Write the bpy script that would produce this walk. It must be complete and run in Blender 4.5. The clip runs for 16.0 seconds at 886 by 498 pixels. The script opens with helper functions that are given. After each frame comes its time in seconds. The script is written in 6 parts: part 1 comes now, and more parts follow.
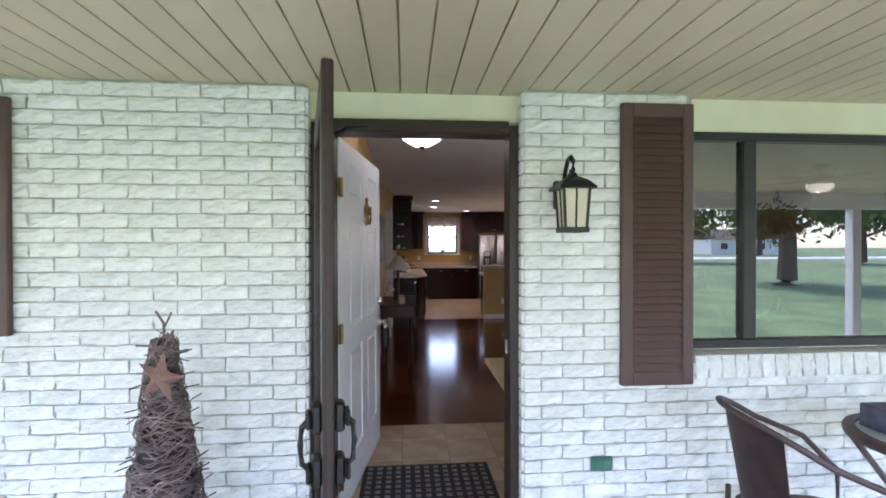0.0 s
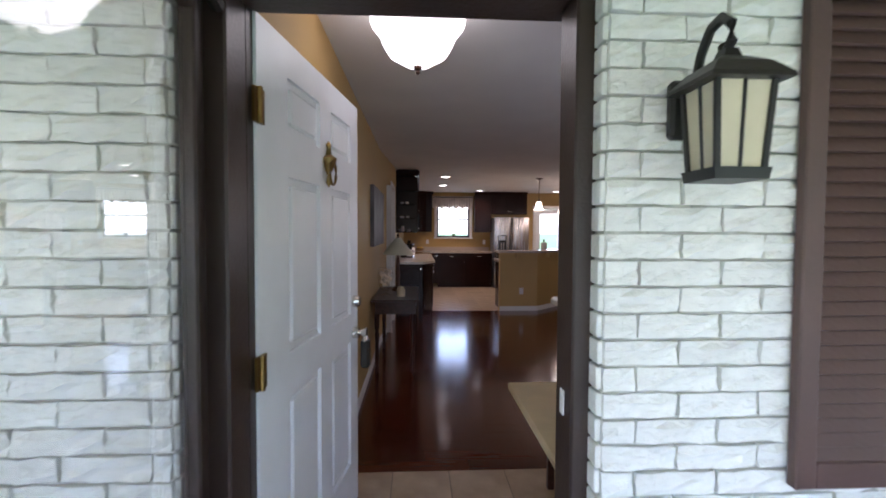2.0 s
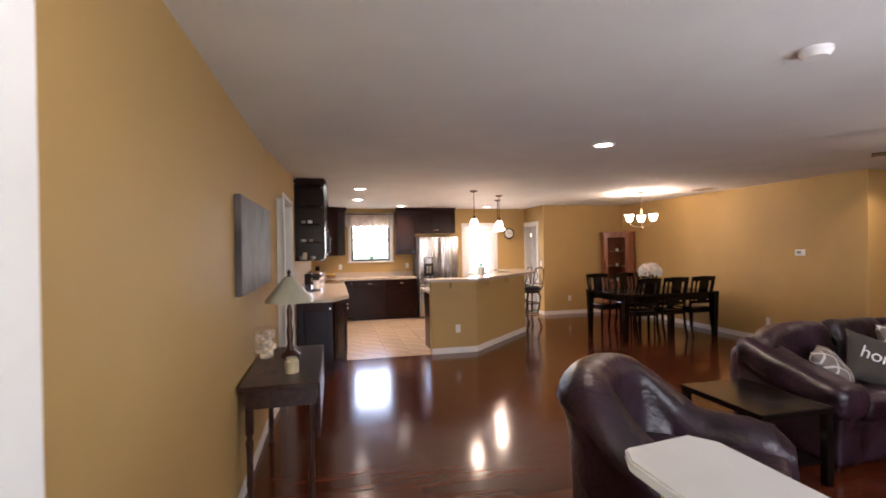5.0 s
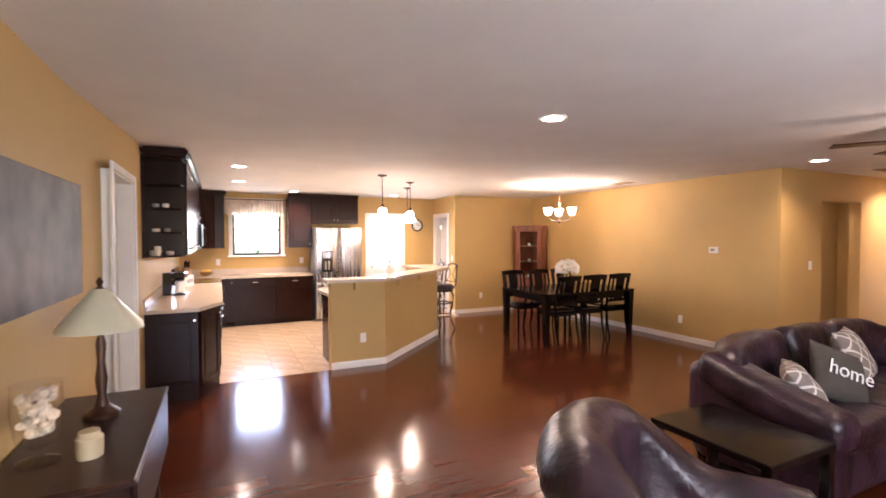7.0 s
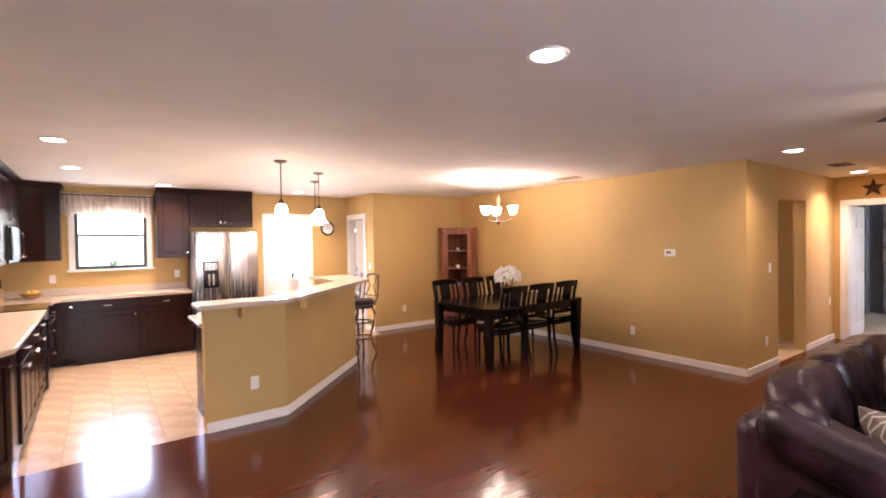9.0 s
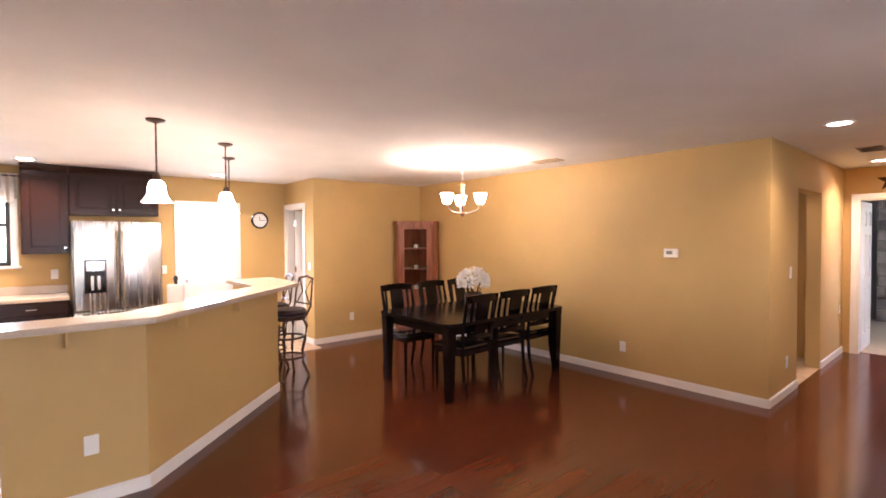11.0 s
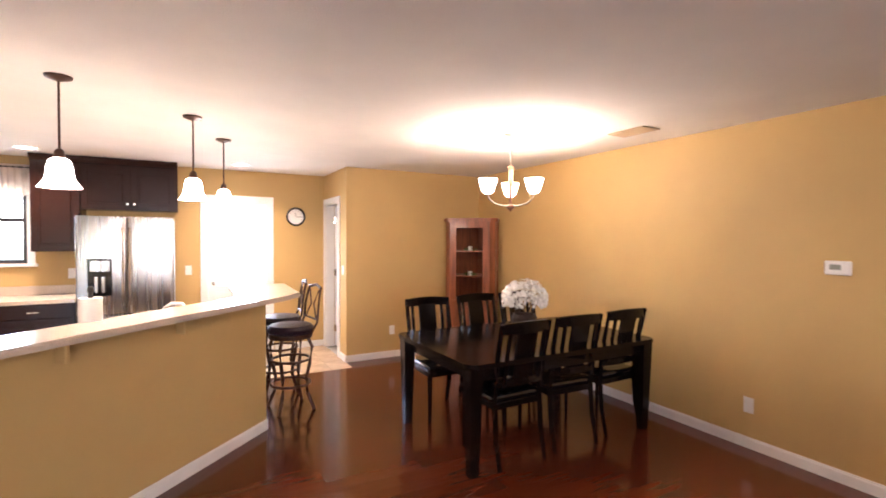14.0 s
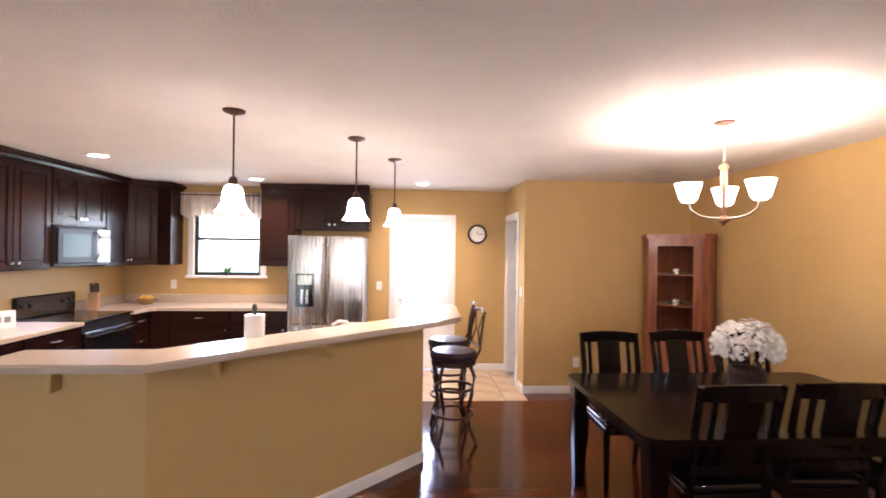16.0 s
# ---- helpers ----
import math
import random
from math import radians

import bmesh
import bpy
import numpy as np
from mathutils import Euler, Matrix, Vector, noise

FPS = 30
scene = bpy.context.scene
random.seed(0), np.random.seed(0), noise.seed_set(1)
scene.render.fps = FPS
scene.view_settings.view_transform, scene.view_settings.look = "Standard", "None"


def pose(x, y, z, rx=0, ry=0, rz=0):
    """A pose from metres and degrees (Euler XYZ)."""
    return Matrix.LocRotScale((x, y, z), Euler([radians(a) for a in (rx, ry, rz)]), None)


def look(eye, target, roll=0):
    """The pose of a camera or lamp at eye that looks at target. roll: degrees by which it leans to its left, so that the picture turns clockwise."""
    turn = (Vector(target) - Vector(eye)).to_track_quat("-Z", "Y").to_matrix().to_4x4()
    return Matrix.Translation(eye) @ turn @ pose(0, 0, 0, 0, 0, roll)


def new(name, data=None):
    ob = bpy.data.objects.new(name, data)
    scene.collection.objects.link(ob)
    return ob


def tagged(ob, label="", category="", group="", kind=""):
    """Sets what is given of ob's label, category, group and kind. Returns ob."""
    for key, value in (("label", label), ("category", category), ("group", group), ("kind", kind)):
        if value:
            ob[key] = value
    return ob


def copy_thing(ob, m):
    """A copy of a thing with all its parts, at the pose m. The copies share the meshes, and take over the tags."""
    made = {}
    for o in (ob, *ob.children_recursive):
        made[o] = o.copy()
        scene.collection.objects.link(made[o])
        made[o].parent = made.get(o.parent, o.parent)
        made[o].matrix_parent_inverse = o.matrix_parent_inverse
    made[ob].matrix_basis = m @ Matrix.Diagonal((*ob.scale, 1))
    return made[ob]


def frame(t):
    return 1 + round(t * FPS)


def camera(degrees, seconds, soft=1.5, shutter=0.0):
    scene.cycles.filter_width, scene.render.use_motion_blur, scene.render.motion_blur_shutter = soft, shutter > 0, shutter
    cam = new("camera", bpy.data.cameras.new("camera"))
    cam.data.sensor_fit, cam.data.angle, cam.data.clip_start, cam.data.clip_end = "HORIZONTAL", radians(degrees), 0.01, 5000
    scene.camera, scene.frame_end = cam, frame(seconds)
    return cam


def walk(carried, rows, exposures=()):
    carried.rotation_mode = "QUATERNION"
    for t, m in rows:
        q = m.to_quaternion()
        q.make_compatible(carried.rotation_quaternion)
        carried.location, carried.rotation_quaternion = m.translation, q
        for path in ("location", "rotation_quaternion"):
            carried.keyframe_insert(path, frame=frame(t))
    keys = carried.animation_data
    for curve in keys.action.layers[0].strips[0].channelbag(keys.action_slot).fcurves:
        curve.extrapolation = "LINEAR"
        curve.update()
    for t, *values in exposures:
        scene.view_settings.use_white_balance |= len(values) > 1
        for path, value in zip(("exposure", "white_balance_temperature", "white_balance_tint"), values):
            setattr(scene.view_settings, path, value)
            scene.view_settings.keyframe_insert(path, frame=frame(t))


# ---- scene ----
cam = camera(86.9, 16.0, soft=1.7, shutter=0.4)
PATH = [
    (0, (0.076, 0.269, 1.48), (0.235, 2.263, 1.467), -0.1),
    (0.5, (0.067, 0.456, 1.435), (0.231, 2.449, 1.408), 0.2),
    (1, (0.114, 0.761, 1.421), (0.264, 2.754, 1.367), 0.1),
    (1.5, (0.163, 1.085, 1.422), (0.272, 3.081, 1.353), 0.1),
    (2, (0.191, 1.396, 1.433), (0.3, 3.392, 1.355), 0.3),
    (2.5, (0.249, 1.719, 1.432), (0.336, 3.716, 1.361), -0.4),
    (3, (0.281, 2.009, 1.453), (0.335, 4.008, 1.399), -0.7),
    (3.5, (0.267, 2.315, 1.487), (0.373, 4.312, 1.452), -0.3),
    (4, (0.264, 2.576, 1.513), (0.478, 4.564, 1.498), -0.5),
    (4.5, (0.267, 2.823, 1.538), (0.607, 4.794, 1.532), -0.9),
    (5, (0.292, 3.072, 1.552), (0.751, 5.018, 1.543), -0.9),
    (7.5, (0.585, 4.39, 1.59), (1.535, 6.148, 1.531), -0.4),
    (8, (0.72, 4.726, 1.596), (1.754, 6.437, 1.529), -0.8),
    (8.5, (0.836, 5.033, 1.594), (1.945, 6.696, 1.532), -0.9),
    (9, (0.963, 5.337, 1.589), (2.15, 6.947, 1.553), -0.9),
    (9.5, (1.164, 5.62, 1.628), (2.421, 7.175, 1.601), -1.2),
    (9.7, (1.246, 5.726, 1.639), (2.526, 7.262, 1.612), -1.3),
    (12, (2.364, 6.521, 1.508), (3.649, 8.052, 1.447), 0.3),
    (12.5, (2.582, 6.645, 1.507), (3.846, 8.194, 1.447), 0.5),
    (13, (2.757, 6.75, 1.514), (3.97, 8.338, 1.457), 0.3),
    (13.5, (2.928, 6.851, 1.537), (4.044, 8.509, 1.474), 0.1),
    (14, (3.107, 6.976, 1.574), (4.067, 8.73, 1.524), 0.3),
    (14.5, (3.257, 7.09, 1.602), (4.028, 8.935, 1.575), 0.7),
    (15, (3.425, 7.208, 1.614), (3.965, 9.134, 1.609), 1.3),
    (15.5, (3.514, 7.3, 1.612), (3.846, 9.272, 1.615), 0.9),
    (16, (3.576, 7.375, 1.618), (3.702, 9.371, 1.626), 0.7),
]
walk(cam, [(t, look(eye, target, roll)) for t, eye, target, roll in PATH],
     exposures=[(0, 2.7, 5800, 26), (1.5, 2.62, 5700, 27), (3.0, 3.2, 5600, 26), (4.0, 3.75, 5850, 25), (5.0, 4.15, 6250, 24), (7.5, 5.0, 6250, 28),
                (9.5, 4.95, 6100, 29), (12.0, 5.05, 6050, 26), (14.0, 5.0, 5950, 25), (15.0, 4.92, 5750, 25), (16.0, 4.65, 5750, 25)])

# ---- light ----
world = bpy.data.worlds.new("sky")
scene.world = world
world.use_nodes = True
wn = world.node_tree.nodes
sky = wn.new("ShaderNodeTexSky")
sky.sky_type, sky.sun_disc = "NISHITA", False
sky.sun_elevation, sky.sun_rotation = radians(55), radians(200)
sky.dust_density, sky.air_density = 0.8, 1.0
world.node_tree.links.new(sky.outputs[0], wn["Background"].inputs[0])
wn["Background"].inputs[1].default_value = 0.15
sun_data = bpy.data.lights.new("sun", "SUN")
sun_data.energy, sun_data.angle, sun_data.color = 2.2, radians(14), (1, 0.98, 0.95)
sun = new("sun", sun_data)
sun.matrix_world = look((0, -6, 12), (1.2, 0, 0))


def lamp(name, kind, at, watts, color, size=0.1, target=None, spread=None):
    data = bpy.data.lights.new(name, kind)
    data.energy, data.color = watts * 0.047, color
    if kind == "AREA":
        data.shape, data.size = "DISK", size
        if spread:
            data.spread = radians(spread)
    else:
        data.shadow_soft_size = size
    ob = new(name, data)
    ob.matrix_world = look(at, target) if target else pose(*at)
    return ob


WARM = (1.0, 0.62, 0.34)
SOFT = (1.0, 0.78, 0.56)


def window_light(name, at, target, w, h, watts, color=(0.92, 0.97, 1.0)):
    data = bpy.data.lights.new(name, "AREA")
    data.shape, data.size, data.size_y, data.energy, data.color = "RECTANGLE", w, h, watts, color
    ob = new(name, data)
    ob.matrix_world = look(at, target)
    return ob


window_light("kitchen_window_light", (1.13, 13.86, 1.69), (1.13, 10, 1.2), 0.84, 0.84, 0.95)
window_light("back_door_light", (3.70, 13.86, 1.42), (3.70, 10, 1.0), 0.5, 0.95, 0.9)
window_light("living_window_light", (2.74, 2.72, 1.5), (2.74, 8, 1.3), 2.3, 1.05, 3.4)
window_light("bedroom_window_light", (12.0, 5.05, 1.5), (12.0, 8, 1.2), 1.9, 1.1, 1.1)

# ---- materials ----
MATS = {}


def mat(name, col, rough=0.5, metal=0.0, var=0.12, scale=6.0, bump=0.0, bscale=60.0, island=0.0, objvar=0.0,
        coat=0.0, col2=None, stretch=(1, 1, 1), spec=0.5, emit=None, estr=0.0, detail=6.0, mid=(0.35, 0.65)):
    m = bpy.data.materials.new(name)
    m.use_nodes = True
    nt = m.node_tree
    b = nt.nodes["Principled BSDF"]
    N, L = nt.nodes.new, nt.links.new
    b.inputs["Roughness"].default_value = rough
    b.inputs["Metallic"].default_value = metal
    b.inputs["Coat Weight"].default_value = coat
    b.inputs["Coat Roughness"].default_value = 0.12
    b.inputs["Specular IOR Level"].default_value = spec
    tc = N("ShaderNodeTexCoord")
    mp = N("ShaderNodeMapping")
    mp.inputs["Scale"].default_value = stretch
    L(tc.outputs["Object"], mp.inputs["Vector"])
    n1 = N("ShaderNodeTexNoise")
    n1.inputs["Scale"].default_value, n1.inputs["Detail"].default_value = scale, detail
    L(mp.outputs[0], n1.inputs["Vector"])
    ramp = N("ShaderNodeValToRGB")
    ramp.color_ramp.elements[0].position, ramp.color_ramp.elements[1].position = mid
    a = [c * (1 - var) for c in col]
    c2 = col2 or [min(1, c * (1 + var)) for c in col]
    ramp.color_ramp.elements[0].color = (*a, 1)
    ramp.color_ramp.elements[1].color = (*c2, 1)
    L(n1.outputs[0], ramp.inputs[0])
    out = ramp.outputs[0]
    if island or objvar:
        src = N("ShaderNodeNewGeometry").outputs["Random Per Island"] if island else N("ShaderNodeObjectInfo").outputs["Random"]
        amt = island or objvar
        mr = N("ShaderNodeMapRange")
        mr.inputs["To Min"].default_value, mr.inputs["To Max"].default_value = 1 - amt, 1 + amt
        L(src, mr.inputs["Value"])
        hsv = N("ShaderNodeHueSaturation")
        L(mr.outputs[0], hsv.inputs["Value"])
        L(out, hsv.inputs["Color"])
        out = hsv.outputs[0]
    L(out, b.inputs["Base Color"])
    n2 = N("ShaderNodeTexNoise")
    n2.inputs["Scale"].default_value, n2.inputs["Detail"].default_value = bscale, 4
    L(mp.outputs[0], n2.inputs["Vector"])
    rr = N("ShaderNodeMapRange")
    rr.inputs["To Min"].default_value, rr.inputs["To Max"].default_value = max(0.02, rough * 0.8), min(1, rough * 1.2)
    L(n1.outputs[0], rr.inputs["Value"])
    L(rr.outputs[0], b.inputs["Roughness"])
    if bump:
        bp = N("ShaderNodeBump")
        bp.inputs["Strength"].default_value, bp.inputs["Distance"].default_value = min(1, bump), 0.01
        L(n2.outputs[0], bp.inputs["Height"])
        L(bp.outputs[0], b.inputs["Normal"])
    if emit:
        b.inputs["Emission Color"].default_value = (*emit, 1)
        b.inputs["Emission Strength"].default_value = estr
    MATS[name] = m
    return m


def glass(name, tint=(1, 1, 1), rough=0.0, base=0.04):
    m = bpy.data.materials.new(name)
    m.use_nodes = True
    nt = m.node_tree
    nt.nodes.remove(nt.nodes["Principled BSDF"])
    tr, gl, mx, lw, pw, ma = (nt.nodes.new(k) for k in ("ShaderNodeBsdfTransparent", "ShaderNodeBsdfGlossy", "ShaderNodeMixShader", "ShaderNodeLayerWeight", "ShaderNodeMath", "ShaderNodeMath"))
    tr.inputs[0].default_value = (*tint, 1)
    gl.inputs["Roughness"].default_value = rough
    lw.inputs[0].default_value = 0.5
    pw.operation, ma.operation = "POWER", "MULTIPLY_ADD"
    pw.inputs[1].default_value, ma.inputs[1].default_value, ma.inputs[2].default_value = 4.0, 0.7, base
    nt.links.new(lw.outputs["Facing"], pw.inputs[0])
    nt.links.new(pw.outputs[0], ma.inputs[0])
    nt.links.new(ma.outputs[0], mx.inputs[0])
    nt.links.new(tr.outputs[0], mx.inputs[1])
    nt.links.new(gl.outputs[0], mx.inputs[2])
    nt.links.new(mx.outputs[0], nt.nodes["Material Output"].inputs[0])
    return m


M_WALL = mat("tan_paint", (0.52, 0.345, 0.125), 0.62, var=0.04, scale=1.5, bump=0.12, bscale=220)
M_CEIL = mat("ceiling_paint", (0.80, 0.78, 0.75), 0.85, var=0.03, scale=2, bump=0.35, bscale=130)
M_TRIM = mat("white_trim", (0.80, 0.79, 0.76), 0.4, var=0.03, scale=5)
M_CAP = mat("white_cap_paint", (0.62, 0.62, 0.59), 0.35, var=0.05, scale=4)
M_CREAM = mat("cream_siding", (0.80, 0.78, 0.55), 0.6, var=0.05, scale=3, bump=0.1)
M_SOFFIT = mat("soffit_vinyl", (0.66, 0.57, 0.38), 0.5, var=0.05, scale=1.5, island=0.03)
M_BRICK = mat("white_painted_brick", (0.83, 0.83, 0.78), 0.75, var=0.10, scale=9, bump=1.0, bscale=26, objvar=0.05, stretch=(1, 1, 1.6))
M_BRICKB = mat("white_painted_brick_bulk", (0.83, 0.83, 0.78), 0.75, var=0.10, scale=9, bump=1.0, bscale=26, island=0.05, stretch=(1, 1, 1.6))
M_MORTAR = mat("painted_mortar", (0.52, 0.52, 0.46), 0.9, var=0.2, scale=12, bump=0.8, bscale=90)
M_BROWN = mat("brown_paint", (0.034, 0.019, 0.014), 0.42, var=0.12, scale=5, bump=0.15, bscale=80)
M_SHUT = mat("shutter_brown", (0.10, 0.056, 0.047), 0.5, var=0.1, scale=6, bump=0.15)
M_DOORW = mat("white_door_paint", (0.86, 0.87, 0.88), 0.38, var=0.03, scale=4)
M_WOODF = mat("floor_cherry", (0.086, 0.0190, 0.0068), 0.14, var=0.07, scale=9, objvar=0.15, stretch=(0.4, 6, 1), coat=0.05, spec=0.42)
M_WOODFB = mat("floor_cherry_bulk", (0.086, 0.0190, 0.0068), 0.14, var=0.07, scale=9, island=0.15, stretch=(0.4, 6, 1), coat=0.05, spec=0.42)
M_SUB = mat("floor_joint", (0.02, 0.01, 0.008), 0.7)
M_TILE = mat("beige_tile", (0.56, 0.42, 0.28), 0.22, var=0.14, scale=5, objvar=0.06, bump=0.08, bscale=30)
M_GROUT = mat("grout", (0.30, 0.24, 0.17), 0.9, var=0.1, scale=20)
M_ESP = mat("espresso_cabinet", (0.020, 0.0070, 0.0048), 0.24, var=0.12, scale=1.5, stretch=(1.5, 1.5, 0.8), spec=0.16)
M_TABLE = mat("black_brown_table", (0.007, 0.0045, 0.004), 0.17, var=0.3, scale=5, stretch=(1, 6, 1), spec=0.22)
M_COUNTER = mat("beige_countertop", (0.55, 0.45, 0.35), 0.2, var=0.05, scale=90, bump=0.02)
M_STEEL = mat("stainless_steel", (0.46, 0.445, 0.43), 0.27, metal=1.0, var=0.03, scale=3, stretch=(14, 14, 0.4))
M_CHROME = mat("brushed_nickel", (0.7, 0.68, 0.64), 0.22, metal=1.0, var=0.05)
M_BLACK = mat("black_gloss", (0.008, 0.008, 0.009), 0.1, var=0.2, coat=0.4)
M_BLKMET = mat("black_metal", (0.012, 0.011, 0.010), 0.4, var=0.25, scale=12, bump=0.1)
M_BRASS = mat("aged_brass", (0.26, 0.17, 0.06), 0.35, metal=1.0, var=0.25, scale=20)
M_BRONZE = mat("bronze", (0.075, 0.036, 0.022), 0.38, metal=0.5, var=0.2, scale=15)
M_LEATH = mat("burgundy_leather", (0.013, 0.0056, 0.0090), 0.34, var=0.35, scale=5, bump=0.6, bscale=26, coat=0.0, col2=(0.038, 0.0165, 0.027))
M_CHERRY = mat("cherry_wood", (0.24, 0.075, 0.032), 0.33, var=0.3, scale=4, stretch=(5, 5, 0.6), coat=0.2)
M_CONSOLE = mat("dark_walnut", (0.036, 0.014, 0.009), 0.3, var=0.35, scale=4, stretch=(6, 0.7, 6), spec=0.25)
M_CLOTHV = mat("valance_cloth", (0.80, 0.70, 0.62), 0.9, var=0.12, scale=10)
M_WHITE = mat("white_plastic", (0.80, 0.79, 0.76), 0.35, var=0.02)
M_BLIND = mat("blind_cloth", (0.85, 0.84, 0.82), 0.8, var=0.03)
M_CARPET = mat("carpet", (0.42, 0.36, 0.29), 0.95, var=0.12, scale=40, bump=0.6, bscale=150)
M_GLASS = glass("window_glass")
M_GLASS2 = glass("coated_double_glass", (0.42, 0.44, 0.44), base=0.3)
M_GRASS = mat("lawn", (0.10, 0.16, 0.055), 0.9, var=0.3, scale=0.6, bump=0.8, bscale=30, col2=(0.14, 0.22, 0.08))
M_CONC = mat("concrete", (0.42, 0.40, 0.37), 0.85, var=0.12, scale=4, bump=0.2)
M_ROAD = mat("pale_road", (0.5, 0.5, 0.48), 0.9, var=0.08, scale=0.5)
M_BARK = mat("bark", (0.10, 0.075, 0.055), 0.9, var=0.3, scale=8, bump=0.8, bscale=14)
M_LEAF = mat("leaves", (0.05, 0.10, 0.022), 0.6, var=0.3, scale=2, island=0.4)
M_SHADE = mat("lit_glass_shade", (0.85, 0.80, 0.72), 0.4, emit=(1.0, 0.84, 0.62), estr=0.7)
M_BULB = mat("lit_lens", (0.9, 0.88, 0.82), 0.4, emit=(1.0, 0.90, 0.74), estr=1.6)


# ---- building helpers ----
def thing(name, at=(0, 0, 0), label="", category="", group="", rz=0):
    ob = new(name)
    ob.empty_display_size = 0.1
    ob.matrix_world = pose(*at, 0, 0, rz)
    return tagged(ob, label, category, group)


def mesh_of(name, bm, material, smooth=False):
    me = bpy.data.meshes.new(name)
    bmesh.ops.recalc_face_normals(bm, faces=bm.faces)
    bm.to_mesh(me)
    bm.free()
    me.materials.append(material)
    if smooth:
        for p in me.polygons:
            p.use_smooth = True
        me.set_sharp_from_angle(angle=radians(38))
    return me


def part(name, bm, material, parent, label="", smooth=False):
    ob = new(name, mesh_of(name, bm, material, smooth))
    ob.parent = parent
    if label:
        ob["label"] = label
    return ob


def structure(name, bm, material, label, category):
    ob = new(name, mesh_of(name, bm, material))
    return tagged(ob, label, category, kind="structure")


def bx(bm, x0, x1, y0, y1, z0, z1, bev=0.0, m=None, seg=1):
    r = bmesh.ops.create_cube(bm, size=1)
    t = Matrix.Translation(((x0 + x1) / 2, (y0 + y1) / 2, (z0 + z1) / 2)) @ Matrix.Diagonal((abs(x1 - x0), abs(y1 - y0), abs(z1 - z0), 1))
    bmesh.ops.transform(bm, matrix=(m @ t) if m else t, verts=r["verts"])
    if bev:
        es = {e for v in r["verts"] for e in v.link_edges}
        bmesh.ops.bevel(bm, geom=list(es), offset=bev, segments=seg, affect="EDGES", profile=0.6)
    return bm


def box(*a, **k):
    return bx(bmesh.new(), *a, **k)


def tube(bm, pts, r, n=8):
    """A tube along points; r is one radius or one per point."""
    pts = [Vector(p) for p in pts]
    rs = r if isinstance(r, (list, tuple)) else [r] * len(pts)
    rings = []
    up = Vector((0, 0, 1))
    for i, p in enumerate(pts):
        d = (pts[min(i + 1, len(pts) - 1)] - pts[max(i - 1, 0)]).normalized()
        side = d.cross(up)
        if side.length < 0.05:
            side = d.cross(Vector((1, 0, 0)))
        side.normalize()
        other = d.cross(side)
        rings.append([bm.verts.new(p + rs[i] * (math.cos(2 * math.pi * k / n) * side + math.sin(2 * math.pi * k / n) * other)) for k in range(n)])
    for a, b in zip(rings, rings[1:]):
        for k in range(n):
            bm.faces.new((a[k], a[(k + 1) % n], b[(k + 1) % n], b[k]))
    bm.faces.new(rings[0])
    bm.faces.new(rings[-1])
    return bm


def lathe(bm, prof, at=(0, 0, 0), n=24, cap=True):
    """A turned body from (radius, height) pairs."""
    rings = []
    for r, z in prof:
        ring = []
        for k in range(n):
            a = 2 * math.pi * k / n
            ring.append(bm.verts.new((at[0] + max(r, 0.0005) * math.cos(a), at[1] + max(r, 0.0005) * math.sin(a), at[2] + z)))
        rings.append(ring)
    for a, b in zip(rings, rings[1:]):
        for k in range(n):
            bm.faces.new((a[k], a[(k + 1) % n], b[(k + 1) % n], b[k]))
    if cap:
        bm.faces.new(rings[0])
        bm.faces.new(rings[-1])
    else:
        for k in range(n):
            bm.faces.new((rings[-1][k], rings[-1][(k + 1) % n], rings[0][(k + 1) % n], rings[0][k]))
    return bm


def prism(bm, poly, z0, z1, bev=0.0):
    lo = [bm.verts.new((x, y, z0)) for x, y in poly]
    hi = [bm.verts.new((x, y, z1)) for x, y in poly]
    f = [bm.faces.new(lo[::-1]), bm.faces.new(hi)]
    for i in range(len(poly)):
        j = (i + 1) % len(poly)
        f.append(bm.faces.new((lo[i], lo[j], hi[j], hi[i])))
    if bev:
        es = {e for q in f[:2] for e in q.edges}
        bmesh.ops.bevel(bm, geom=list(es), offset=bev, segments=2, affect="EDGES")
    return bm


def wall(axis, c0, c1, a0, a1, z0, z1, holes=()):
    """A wall across [c0, c1], running along the other axis from a0 to a1, with holes (a0, a1, z0, z1) right through."""
    bm = bmesh.new()
    cuts = sorted({a0, a1, *[h[0] for h in holes], *[h[1] for h in holes]})
    for s, e in zip(cuts, cuts[1:]):
        zs = [(z0, z1)]
        for h in holes:
            if h[0] <= s + 1e-6 and h[1] >= e - 1e-6:
                zs = [q for lo, hi in zs for q in ((lo, min(hi, h[2])), (max(lo, h[3]), hi)) if q[1] - q[0] > 1e-4]
        for lo, hi in zs:
            if axis == "x":
                bx(bm, c0, c1, s, e, lo, hi)
            else:
                bx(bm, s, e, c0, c1, lo, hi)
    bmesh.ops.remove_doubles(bm, verts=bm.verts, dist=1e-5)
    return bm


# ---- the house: shell ----
LX, RX, BY, CZ = -0.28, 6.79, 13.71, 2.44
KX = LX + 0.11
structure("ground", box(-300, 300, -300, 300, -0.6, -0.3), M_GRASS, "green mown lawn round the house", "lawn")
structure("foundation", box(-0.4, 14.2, 2.7, 13.9, -0.31, -0.02), M_CONC, "concrete slab under the house", "foundation")
structure("pavement", box(-8, 11, -1.5, 2.66, -0.31, -0.12), M_CONC, "bare concrete porch floor", "porch floor")
structure("road", box(-150, 150, -62, -52, -0.31, -0.27), M_ROAD, "pale road beyond the lawn", "road")

